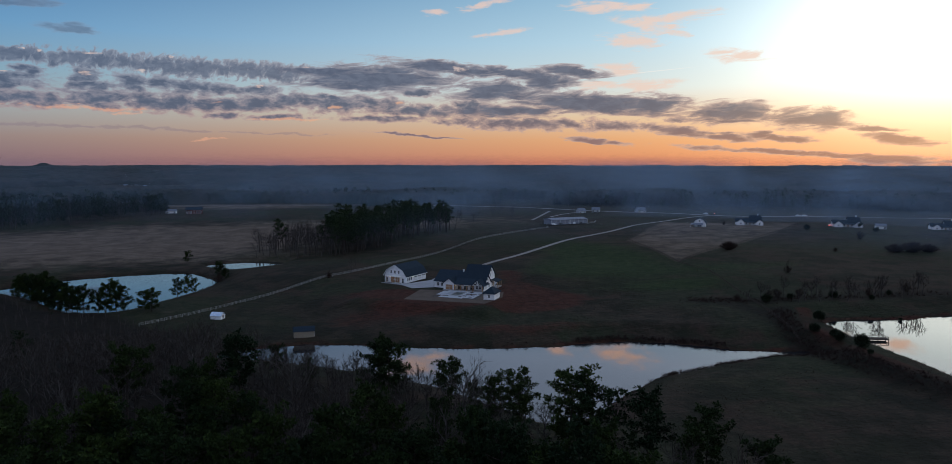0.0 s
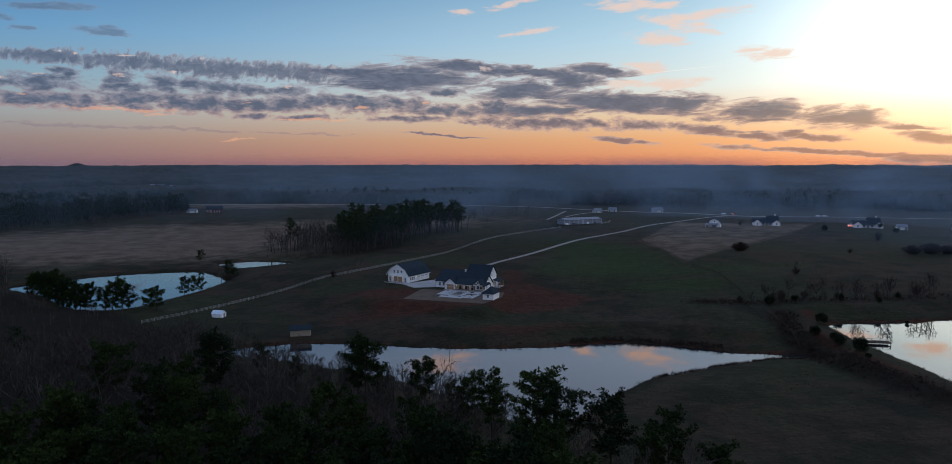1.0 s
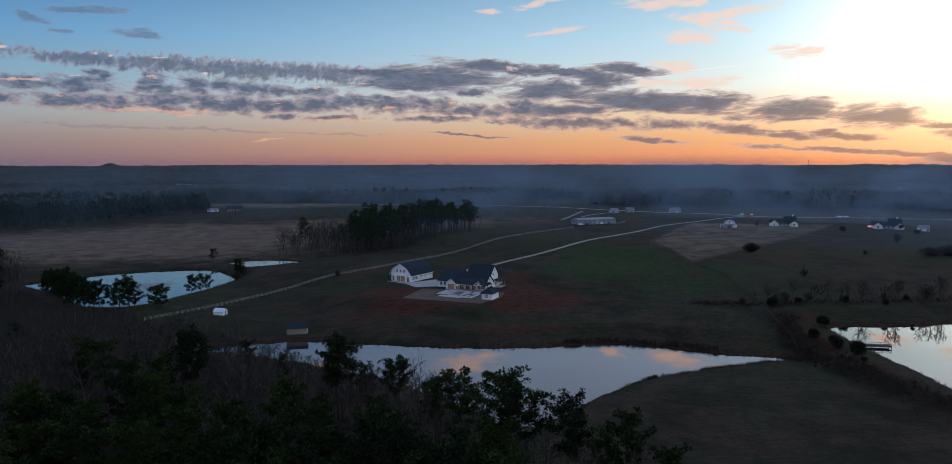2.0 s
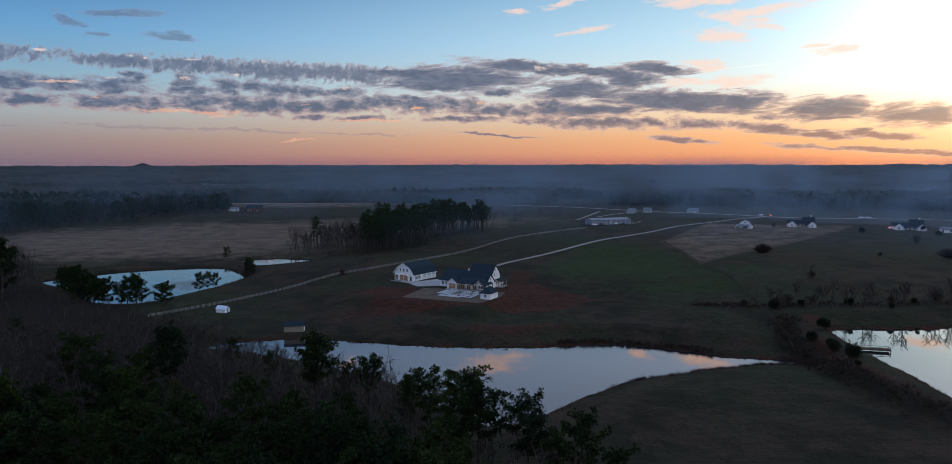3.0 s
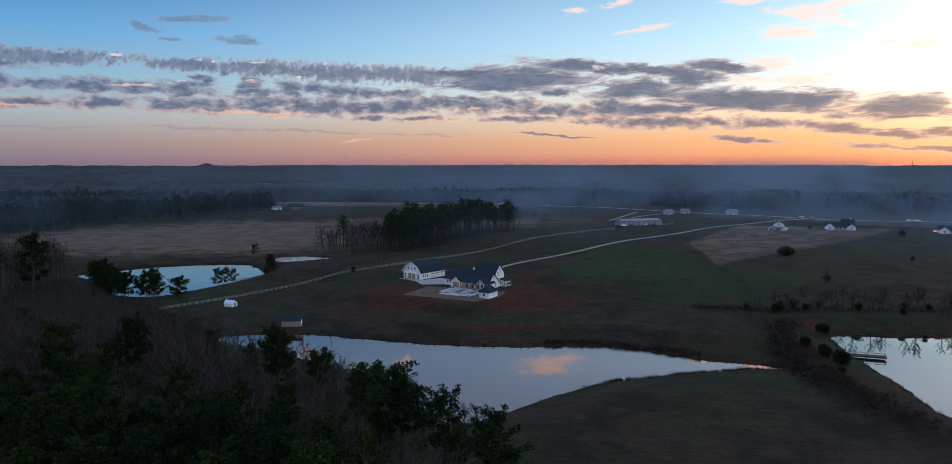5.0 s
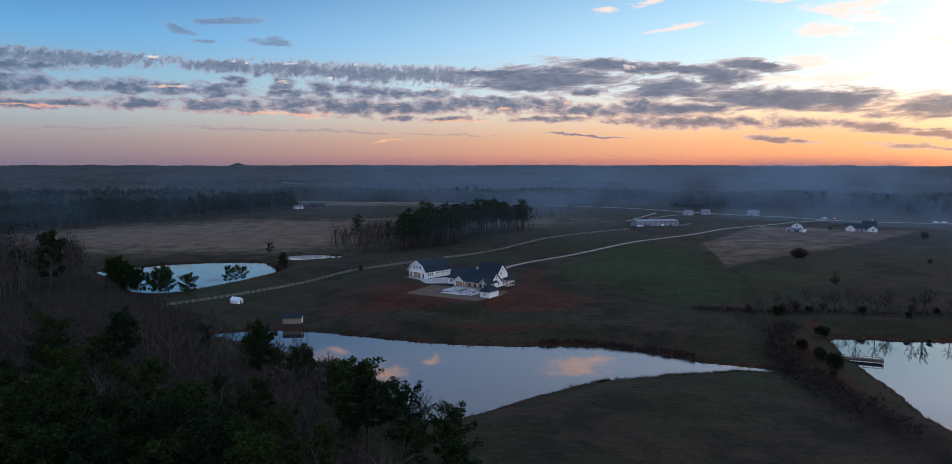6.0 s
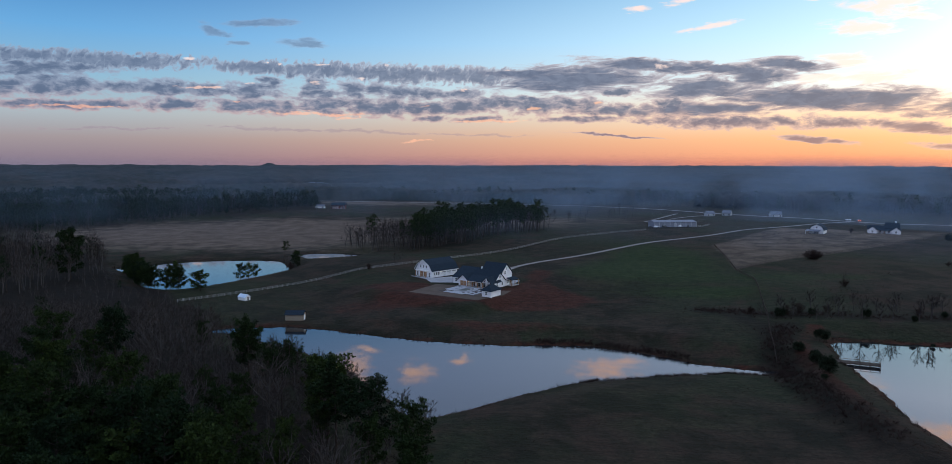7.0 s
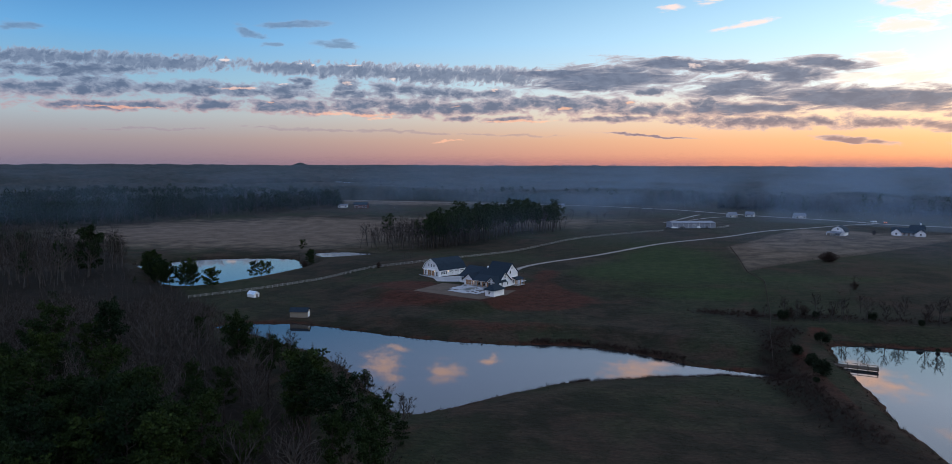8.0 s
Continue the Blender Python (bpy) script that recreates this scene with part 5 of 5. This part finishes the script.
def pool_house():
    p = thing("pool_house", (10.1, 285.5, PAD_Z), "small white pool house with dark hipped roof", "pool house", turn=-30.7)
    w, l = 2.35, 3.65
    s = Shape()
    s.box(-w, w, -l, l, -0.2, 2.75)
    part("wall", s, M["siding"], p)
    r = Shape()
    e = 0.55
    low = [(-w - e, -l - e, 2.55), (w + e, -l - e, 2.55), (w + e, l + e, 2.55), (-w - e, l + e, 2.55)]
    top = [(-0.05, -1.1, 5.1), (0.05, -1.1, 5.1), (0.05, 1.1, 5.1), (-0.05, 1.1, 5.1)]
    r.loft(low, [(x, y, z + 0.2) for x, y, z in low])
    r.loft([(x, y, z + 0.2) for x, y, z in low], top)
    part("roof", r, M["roof"], p)
    opening(p, "door", (-2.37, -1.6, 1.1), 0.95, 2.05, 180, "timber")
    opening(p, "window", (-2.37, 1.4, 1.5), 1.5, 1.2, 180)
    opening(p, "window", (0.0, -3.67, 1.5), 0.9, 1.2, -90)
    wall_lamp(p, (-2.48, -0.6, 1.9))
    return p


main_house()
garage_barn()
pool_house()


def slab(name, corners, z0, z1, mat, label, category, kind="structure"):
    pts = [(x, y) for x, y in corners]
    s = Shape().loft([(x, y, z0) for x, y in pts], [(x, y, z1) for x, y in pts])
    return tagged(new(name, s.mesh(name, mat)), label, category, kind=kind)


def local(a, b):
    return (5 + 0.86 * a + 0.51 * b, 302 - 0.51 * a + 0.86 * b)


slab("gravel_pad", [(-27, 290), (5, 275), (15, 287), (18, 298), local(8, -1), local(-14, -1.5), (-18, 311)], PAD_Z - 0.6, PAD_Z - 0.0,
     M["pad"], "tan gravel pad round the pool terrace", "gravel")
slab("forecourt", [(-35.0, 333.4), (-25.5, 323.8), (-21.5, 315), local(-20.9, 3.6), local(-20.9, 18), (-9, 336), (-22.5, 327.6)], PAD_Z - 0.6, PAD_Z + 0.04, M["concrete"], "pale concrete apron before the garage", "paving")
slab("turning_area", [local(-20, 19.6), (-10, 337), (-2, 348), (8, 356), (16, 352), local(2, 28), local(4, 17.2)], PAD_Z - 0.6, PAD_Z + 0.03, M["concrete"], "concrete turning area behind the house", "paving")


def pool_terrace():
    """Square pavers with planting beds left open between them, round a sunken pool."""
    rng = random.Random(5)
    top = tagged(new("pool_terrace"), "grey paved pool terrace with planting beds", "terrace", kind="structure")
    top.matrix_basis = pose(5, 302, PAD_Z, 0, 0, -30.7)
    sh = Shape().box(-0.72, 0.72, -0.72, 0.72, -0.05, 0.10)
    me = sh.mesh("paver", M["paver"])
    part("bedding", Shape().box(-12.9, 7.3, -16.9, -1.2, -0.3, 0.03), M["bed"], top, "dark mulch bedding")
    for i in range(13):
        for j in range(10):
            a, b = -12.1 + 1.55 * i, -16.1 + 1.55 * j
            if -7.2 < a < -1.4 and -12.0 < b < -3.7:
                continue
            bed = (a < -9.5 and b < -12) or (-0.5 < a < 3.5 and -13 < b < -6 and rng.random() < 0.55) or rng.random() < 0.05 or (a > 1 and b < -14.6)
            if bed or a > 6.2:
                continue
            p = new("paver", me)
            p.parent = top
            p.matrix_basis = pose(a, b, 0)
    return top


pool_terrace()


def swimming_pool():
    p = thing("swimming_pool", (5, 302, PAD_Z), "dark green unfinished pool with white coping", "pool", turn=-30.7)
    rim = Shape()
    for x0, x1, y0, y1 in ((-7.0, -1.6, -11.9, -11.2), (-7.0, -1.6, -4.5, -3.8), (-7.0, -6.3, -11.2, -4.5), (-2.3, -1.6, -11.2, -4.5)):
        rim.box(x0, x1, y0, y1, -0.1, 0.16)
    part("coping", rim, M["concrete"], p)
    part("water", Shape().box(-6.3, -2.3, -11.2, -4.5, -0.3, 0.06), M["pool"], p)


swimming_pool()


def terrace_chair(x, y, turn):
    c = thing("lounge_chair", (*local(x, y), PAD_Z + 0.1), "pale low lounge chair on the terrace", "chair", "terrace chairs", turn)
    part("seat", Shape().box(-0.35, 0.35, -0.9, 0.5, 0.28, 0.38), M["dull_white"], c)
    part("backrest", Shape().loft([(-0.35, 0.5, 0.3), (0.35, 0.5, 0.3), (0.35, 0.6, 0.3), (-0.35, 0.6, 0.3)], [(-0.35, 1.0, 0.9), (0.35, 1.0, 0.9), (0.35, 1.08, 0.86), (-0.35, 1.08, 0.86)]), M["dull_white"], c)
    for a in (-0.3, 0.3):
        for b in (-0.8, 0.4):
            part("leg", Shape().box(a - 0.03, a + 0.03, b - 0.03, b + 0.03, 0, 0.28), M["metal"], c)


for i, (a, b) in enumerate(((0.2, -6), (0.2, -8.5), (0.3, -11), (-8.6, -6), (-8.6, -8.5))):
    terrace_chair(a, b, -30.7 + (90 if a > 0 else -90))


def shed():
    s = thing("garden_shed", (-65.6, 255.2, float(land(-65.6, 255.2))), "cream shed with dark roof beside the pond", "shed", turn=6)
    part("wall", gable_walls(-3.6, 3.6, -1.9, 1.9, 2.3, 3.5), M["cream"], s)
    part("roof", gable_roof(-3.6, 3.6, -1.9, 1.9, 2.3, 3.55, 0.3, 0.12), M["roof"], s)
    part("skid", Shape().box(-3.5, 3.5, -1.7, -1.4, -0.6, -0.1).box(-3.5, 3.5, 1.4, 1.7, -0.6, -0.1), M["fence_dark"], s)
    opening(s, "door", (3.62, 0, 1.0), 1.5, 1.9, 0, "trim")


def hut():
    s = thing("small_hut", (-101.2, 285.6, float(land(-101.2, 285.6))), "small white hut under a blue-white sheet", "hut", turn=-22)
    part("wall", gable_walls(-2.3, 2.3, -1.5, 1.5, 1.5, 2.6), M["trim"], s)
    part("roof", gable_roof(-2.3, 2.3, -1.5, 1.5, 1.5, 2.65, 0.2, 0.08), M["tarp"], s, "blue and white sheet roof")
    opening(s, "door", (2.32, 0, 0.8), 0.9, 1.5, 0, "fence_dark")


def dock():
    d = thing("fishing_dock", (119.6, 209.4, 4.35), "weathered wooden dock with side rails", "dock", turn=-16)
    for i in range(32):
        part("plank", Shape().box(0.42 * i, 0.42 * i + 0.38, -1.1, 1.1, -0.05, 0.02), M["fence_dark"], d)
    for y in (-1.1, 1.1):
        part("beam", Shape().box(0, 13.4, y - 0.1, y + 0.1, -0.32, -0.05), M["fence_dark"], d)
        part("rail", Shape().box(0.2, 13.3, y - 0.06, y + 0.06, 0.62, 0.72), M["fence_dark"], d)
        for x in (0.3, 2.9, 5.5, 8.1, 10.7, 13.2):
            part("post", Shape().box(x - 0.08, x + 0.08, y - 0.08, y + 0.08, -2.2, 0.72), M["fence_dark"], d)
    part("rail", Shape().box(13.2, 13.35, -1.1, 1.1, 0.62, 0.72), M["fence_dark"], d)


shed()
hut()
dock()


def neighbour(x, y, turn, label, size=1.0):
    """A white country house: long body, cross gable, porch and lean-to roofs."""
    h = thing("country_house", (x, y, float(land(x, y)) - 0.1), label, "house", "neighbouring houses", turn)
    h.scale = (size * 0.92, size * 0.92, size * 0.92)
    part("wall", gable_walls(-12, 9, -4, 5, 3.0, 5.6), M["siding"], h)
    part("roof", gable_roof(-12, 9, -4, 5, 3.0, 5.65), M["roof"], h)
    part("tall_wall", gable_walls(0, 9.5, -2.5, 8, 4.3, 8.2), M["siding"], h)
    part("tall_roof", gable_roof(0, 9.5, -2.5, 8, 4.3, 8.25), M["roof"], h)
    part("cross_wall", gable_walls(-11, -5, -8.5, 2, 3.0, 5.4, "y"), M["siding"], h)
    part("cross_roof", gable_roof(-11, -5, -8.5, 2, 3.0, 5.45, along="y"), M["roof"], h)
    part("end_wall", gable_walls(5.0, 11.0, -7, 1, 2.9, 5.2, "y"), M["siding"], h)
    part("end_roof", gable_roof(5.0, 11.0, -7, 1, 2.9, 5.25, along="y"), M["roof"], h)
    part("porch_roof", Shape().loft([(-5, -7, 2.5), (5, -7, 2.5), (5, -3.9, 3.3), (-5, -3.9, 3.3)], [(-5, -7, 2.65), (5, -7, 2.65), (5, -3.9, 3.5), (-5, -3.9, 3.5)]), M["roof"], h)
    for px in (-4.6, -1.5, 1.6, 4.6):
        post(h, px, -6.7, 2.5, 0.22, "trim")
    for px, py, pz in ((-8, -8.52, 1.6), (-3, -4.02, 1.5), (3, -4.02, 1.5), (8, -7.02, 1.6)):
        opening(h, "window", (px, py, pz), 1.2, 1.4, -90)
    opening(h, "door", (0, -4.02, 1.05), 1.1, 2.1, -90, "timber")
    opening(h, "window", (-12.02, 0.5, 1.6), 1.1, 1.4, 180)
    part("chimney", Shape().box(6.4, 7.4, 3.8, 4.8, 6.0, 9.3).box(6.3, 7.5, 3.7, 4.9, 9.3, 9.5), M["siding"], h)
    return h


neighbour(280, 529, -28, "white farmhouse with dark roofs behind the pasture")
neighbour(343, 492, -30, "white farmhouse with chimney beyond the fence")
neighbour(404, 462, -30, "white farmhouse with dark roof beside the road", size=0.9)


def gambrel_barn(x, y, turn):
    b = thing("small_barn", (x, y, float(land(x, y))), "white gambrel barn with dark overhanging roof", "barn", turn=turn)
    prof = [(-4.5, -0.2), (4.5, -0.2), (4.5, 3.0), (3.2, 5.2), (0, 6.6), (-3.2, 5.2), (-4.5, 3.0)]
    part("wall", Shape().loft([(p, 0, z) for p, z in prof], [(p, 11, z) for p, z in prof]), M["siding"], b)
    r = Shape()
    for p, q in (((-5.2, 2.4), (-3.2, 5.25)), ((-3.2, 5.25), (0, 6.65)), ((3.2, 5.25), (5.2, 2.4)), ((0, 6.65), (3.2, 5.25))):
        a = [(p[0], -0.6, p[1]), (q[0], -0.6, q[1]), (q[0], -0.6, q[1] + 0.25), (p[0], -0.6, p[1] + 0.25)]
        r.loft(a, [(c, 11.6, z) for c, _, z in a])
    part("roof", r, M["roof"], b)
    part("lean_to", Shape().loft([(-6.5, -4.5, 1.9), (3.0, -4.5, 1.9), (3.0, 0, 2.8), (-6.5, 0, 2.8)], [(-6.5, -4.5, 2.05), (3.0, -4.5, 2.05), (3.0, 0, 3.0), (-6.5, 0, 3.0)]), M["metal"], b)
    for p in (-6.2, -2, 2.7):
        post(b, p, -4.3, 1.9, 0.2, "trim")
    opening(b, "window", (0, -0.02, 4.5), 1.0, 1.2, -90)
    opening(b, "door", (0, -0.02, 1.3), 3.0, 2.4, -90, "metal")


gambrel_barn(226, 513, -32)


def simple_building(name, x, y, turn, L, W, eave, apex, wall, roof, label, category, doors=3):
    h = thing(name, (x, y, float(land(x, y)) - 0.1), label, category, turn=turn)
    part("wall", gable_walls(-L / 2, L / 2, -W / 2, W / 2, eave, apex), M[wall], h)
    part("roof", gable_roof(-L / 2, L / 2, -W / 2, W / 2, eave, apex + 0.05), M[roof], h)
    for i in range(doors):
        px = -L / 2 + L * (i + 0.5) / doors
        opening(h, "door" if i == doors // 2 else "window", (px, -W / 2 - 0.02, eave * 0.45), min(1.6, L / doors * 0.5), eave * 0.6, -90, "glass" if i != doors // 2 else wall)
    return h


w = simple_building("storage_building", 136, 584, 14, 36, 14, 4.2, 5.4, "shed_grey", "metal", "long pale metal storage building in mist", "building", 1)
for i in range(9):
    part("pilaster", Shape().box(-18.6 + 4.6 * i, -18.2 + 4.6 * i, -7.25, -7.0, 0, 4.1), M["dull_white"], w)
simple_building("shed_house", 357, 473, -25, 7, 5, 2.6, 4.0, "siding", "metal", "small white shed beside the farmhouse", "shed")
for x, y, turn, L in ((197, 722, 20, 12), (216, 727, -30, 11), (253, 692, 10, 14), (-23, 935, 15, 16), (-36, 948, -20, 12), (21, 850, 10, 9)):
    simple_building("distant_house", x, y, turn, L * 0.75, 6, 2.8, 5.2, "dull_white", "metal", "small white house half hidden in mist", "house")
simple_building("brick_house", -226, 815, 8, 17, 10, 4.6, 7.6, "brick", "roof", "red brick house beyond the west pasture", "house", 5)
simple_building("white_outbuilding", -252, 822, 8, 11, 7, 2.6, 4.2, "siding", "metal", "small white outbuilding by the brick house", "shed")
for x, y, L in ((-535, 1572, 16), (-512, 1570, 14), (-485, 1568, 30), (-455, 1566, 22)):
    simple_building("distant_barn", x, y, 5, L, 12, 5, 9, "siding", "metal", "pale farm building on a far hill", "barn")


def car(x, y, turn, paint_name, label, lights=True):
    c = thing("car", (x, y, float(land(x, y)) + 0.28), label, "car", turn=turn)
    b = Shape().loft([(-2.3, -0.9, 0.35), (2.3, -0.9, 0.35), (2.3, 0.9, 0.35), (-2.3, 0.9, 0.35)], [(-2.2, -0.85, 0.95), (2.25, -0.85, 0.95), (2.25, 0.85, 0.95), (-2.2, 0.85, 0.95)])
    b.loft([(-2.0, -0.8, 0.95), (1.1, -0.8, 0.95), (1.1, 0.8, 0.95), (-2.0, 0.8, 0.95)], [(-1.7, -0.65, 1.5), (0.4, -0.65, 1.5), (0.4, 0.65, 1.5), (-1.7, 0.65, 1.5)])
    part("body", b, M[paint_name], c)
    for px in (-1.4, 1.45):
        for py in (-0.82, 0.82):
            wheel = part("wheel", Shape().tube((px, py - 0.1, 0.33), (px, py + 0.1, 0.33), 0.33, 0.33, 12), M["tyre"], c)
    if lights:
        for py in (-0.7, 0.7):
            part("tail_light", Shape().box(-2.36, -2.18, py - 0.22, py + 0.22, 0.65, 0.95), M["tail"], c, "glowing red tail light")
    return c


car(303.5, 629, 85, "car_dark", "dark car with red tail lights glowing")
car(296, 632, 150, "car_white", "pale car parked on the road", False)
car(331, 497, 60, "car_white", "white car with red tail lights glowing")
car(371, 594, -10, "car_white", "white car on the road", False)
car(377, 593, -10, "car_white", "white car on the road", False)
for i, (x, y) in enumerate(((116, 566), (121, 568), (128, 572), (141, 574), (148, 577))):
    car(x, y, 20 * i, "car_white" if i % 2 else "car_dark", "car parked beside the storage building", False)

# ---- fences ----


def board_fence(name, line, label, spacing=2.4, rails=3, high=1.35, mat="fence_white", wide=0.16, lift=0.0):
    f = tagged(new(name), label, "fence", kind="structure")
    d = np.concatenate([[0], np.cumsum(np.hypot(*np.diff(line, axis=0).T))])
    n = int(d[-1] / spacing)
    at = np.linspace(0, d[-1], n + 1)
    px, py = np.interp(at, d, line[:, 0]), np.interp(at, d, line[:, 1])
    pz = land(px, py)
    post_me = Shape().box(-wide / 2, wide / 2, -wide / 2, wide / 2, -0.4, high).mesh("post", M[mat])
    rail_me = Shape().box(0, 1, -0.02, 0.02, -0.055, 0.055).mesh("rail", M[mat])
    joined, made = Shape(), 0
    for i in range(n + 1):
        p = new("post", post_me)
        p.parent = f
        p.matrix_basis = pose(px[i], py[i], pz[i])
        if i == n:
            break
        a, b = Vector((px[i], py[i], pz[i])), Vector((px[i + 1], py[i + 1], pz[i + 1]))
        for k in range(rails):
            up = Vector((0, 0, high * (0.3 + 0.62 * k / max(rails - 1, 1))))
            if made < 297:
                r = new("rail", rail_me)
                r.parent = f
                dv = b - a
                r.matrix_basis = Matrix.Translation(a + up) @ dv.to_track_quat("X", "Z").to_matrix().to_4x4() @ Matrix.Diagonal((dv.length, 1, 1, 1))
                made += 1
            else:
                joined.beam(a + up, b + up, 0.04, 0.11)
    if joined.v:
        tagged(part("far_rails", joined, M[mat], f), kind="stuff")
    return f


board_fence("board_fence", smooth_line([(-128, 277), (-106, 301), (-85, 325), (-65, 342), (-43, 363), (3, 431), (42, 488), (77, 520), (110, 548)], 20), "pale board fence along the pasture edge", 2.6)
board_fence("pasture_fence", np.array([(140, 449), (129, 354), (130, 324), (117, 262)], float), "dark post and rail fence across the pasture", 3.6, 2, 1.3, "fence_dark", 0.2)
board_fence("cross_fence", np.array([(129, 354), (200, 414), (278, 481), (339, 539)], float), "dark wire fence on wooden posts", 4.2, 2, 1.2, "fence_dark", 0.16)
board_fence("field_fence", np.array([(140, 449), (180, 490), (217, 520)], float), "dark fence along the driveway field", 4.2, 2, 1.2, "fence_dark", 0.16)
board_fence("east_fence", np.array([(278, 481), (330, 430), (400, 380)], float), "dark fence below the farmhouses", 4.2, 2, 1.2, "fence_dark", 0.18)
board_fence("dam_fence", np.array([(117, 262), (110, 235), (106, 215)], float), "leaning dark fence beside the dam", 2.6, 2, 1.3, "fence_dark", 0.18)
board_fence("yard_fence", np.array([(150, 570), (162, 583), (170, 600)], float), "pale fence beside the storage building", 3.0, 3, 1.5)

# ---- the far hill and masts on the skyline ----


def far_hill():
    a = np.linspace(-1, 1, 41)
    X0, Y0 = np.meshgrid(a * 190, a * 120)
    bump = 1.15 * np.exp(-((X0 / 105) ** 2 + (Y0 / 60) ** 2)) + 0.75 * np.exp(-((X0 / 36) ** 2 + (Y0 / 50) ** 2))
    Z = 30 + 17 * bump + 1.2 * np.sin(X0 * 0.9) * np.sin(Y0 * 0.7) - 18 * (np.hypot(X0 / 190, Y0 / 120) > 0.98)
    tagged(new("far_hill", grid_mesh("far_hill", X0 - 1860, Y0 + 4430, Z, M["far_woods"])), "low wooded hill on the skyline", "hill", kind="structure")


far_hill()
for x, y in ((243, 4780), (262, 4785), (2480, 4100)):
    m = thing("water_tower" if x < 1000 else "radio_mast", (x, y, 30), "tiny tower standing on the far skyline", "tower")
    part("shaft", Shape().tube((0, 0, 0), (0, 0, 26 if x < 1000 else 48), 1.6, 1.0, 6), M["metal"], m)
    part("tank", Shape().tube((0, 0, 22), (0, 0, 28), 5, 5, 10) if x < 1000 else Shape().tube((0, 0, 40), (0, 0, 46), 2, 1, 6), M["metal"], m)

# ---- valley mist ----


def mist_material(name, density, low, high, color, scale):
    """Thin drifting mist: it lets most light through and scatters a little."""
    mat = bpy.data.materials.new(name)
    mat.use_nodes = True
    tree = mat.node_tree
    tree.nodes.clear()
    k = Nodes(tree)
    place = k.add("ShaderNodeNewGeometry").outputs["Position"]
    x, y, z = k.add("ShaderNodeSeparateXYZ", {0: place}).outputs
    stretched = k.vec(x, k.m("MULTIPLY", y, 1.0), k.m("MULTIPLY", z, 1.7))
    n = k.noise(stretched, scale, 5.0, 0.6, 0.6)
    n2 = k.noise(stretched, scale * 0.22, 2.0, 0.5)
    body = k.step(k.m("ADD", k.m("MULTIPLY", n, 0.55), k.m("MULTIPLY", n2, 0.45)), 0.39, 0.68)
    rise = k.m("MULTIPLY", k.step(z, high, low + 6.0), k.step(z, low - 2.0, low + 16.0))
    east = k.step(k.m("DIVIDE", x, k.m("MAXIMUM", y, 1.0)), -0.5, 0.85, 0.55, 1.95)
    a = k.m("MULTIPLY", k.m("MULTIPLY", k.m("ADD", k.m("MULTIPLY", body, 0.92), 0.08), k.m("MULTIPLY", rise, east)), density)
    scatter = k.add("ShaderNodeAddShader", {0: k.add("ShaderNodeBsdfDiffuse", {"Color": (*color, 1)}).outputs[0], 1: k.add("ShaderNodeBsdfTranslucent", {"Color": (*color, 1)}).outputs[0]})
    mixed = k.add("ShaderNodeMixShader", {0: a, 1: k.add("ShaderNodeBsdfTransparent").outputs[0], 2: scatter.outputs[0]})
    k.add("ShaderNodeOutputMaterial", {"Surface": mixed.outputs[0]})
    return mat


def mist_bank(r, density, low, high, scale, az0=-60, az1=62):
    """A bank of mist that hangs across the valley, bowed and rolling."""
    az = np.radians(np.arange(az0, az1, 0.8))
    hs = np.linspace(-6, high + 4, 9)
    A, Hh = np.meshgrid(az, hs)
    R = r * (1 + 0.03 * np.sin(A * 9 + r)) + 0.8 * Hh + 6 * np.sin(A * 40 + Hh * 0.2)
    X, Y = R * np.sin(A), R * np.cos(A)
    ob = new("mist_bank", grid_mesh("mist_bank", X, Y, Hh + 0 * A, mist_material("valley_mist", density, low, high, (0.138, 0.205, 0.288), scale)))
    tagged(ob, "thin bluish mist drifting over the valley", "mist", kind="stuff")


for r, density, low, high, scale in ((445, 0.13, 8, 46, 0.010), (640, 0.32, 8, 62, 0.009), (840, 0.42, 8, 76, 0.008), (1080, 0.42, 10, 84, 0.006), (1550, 0.34, 14, 92, 0.0045), (2300, 0.30, 22, 96, 0.0035), (3400, 0.32, 30, 104, 0.0025)):
    mist_bank(r, density, low, high, scale)
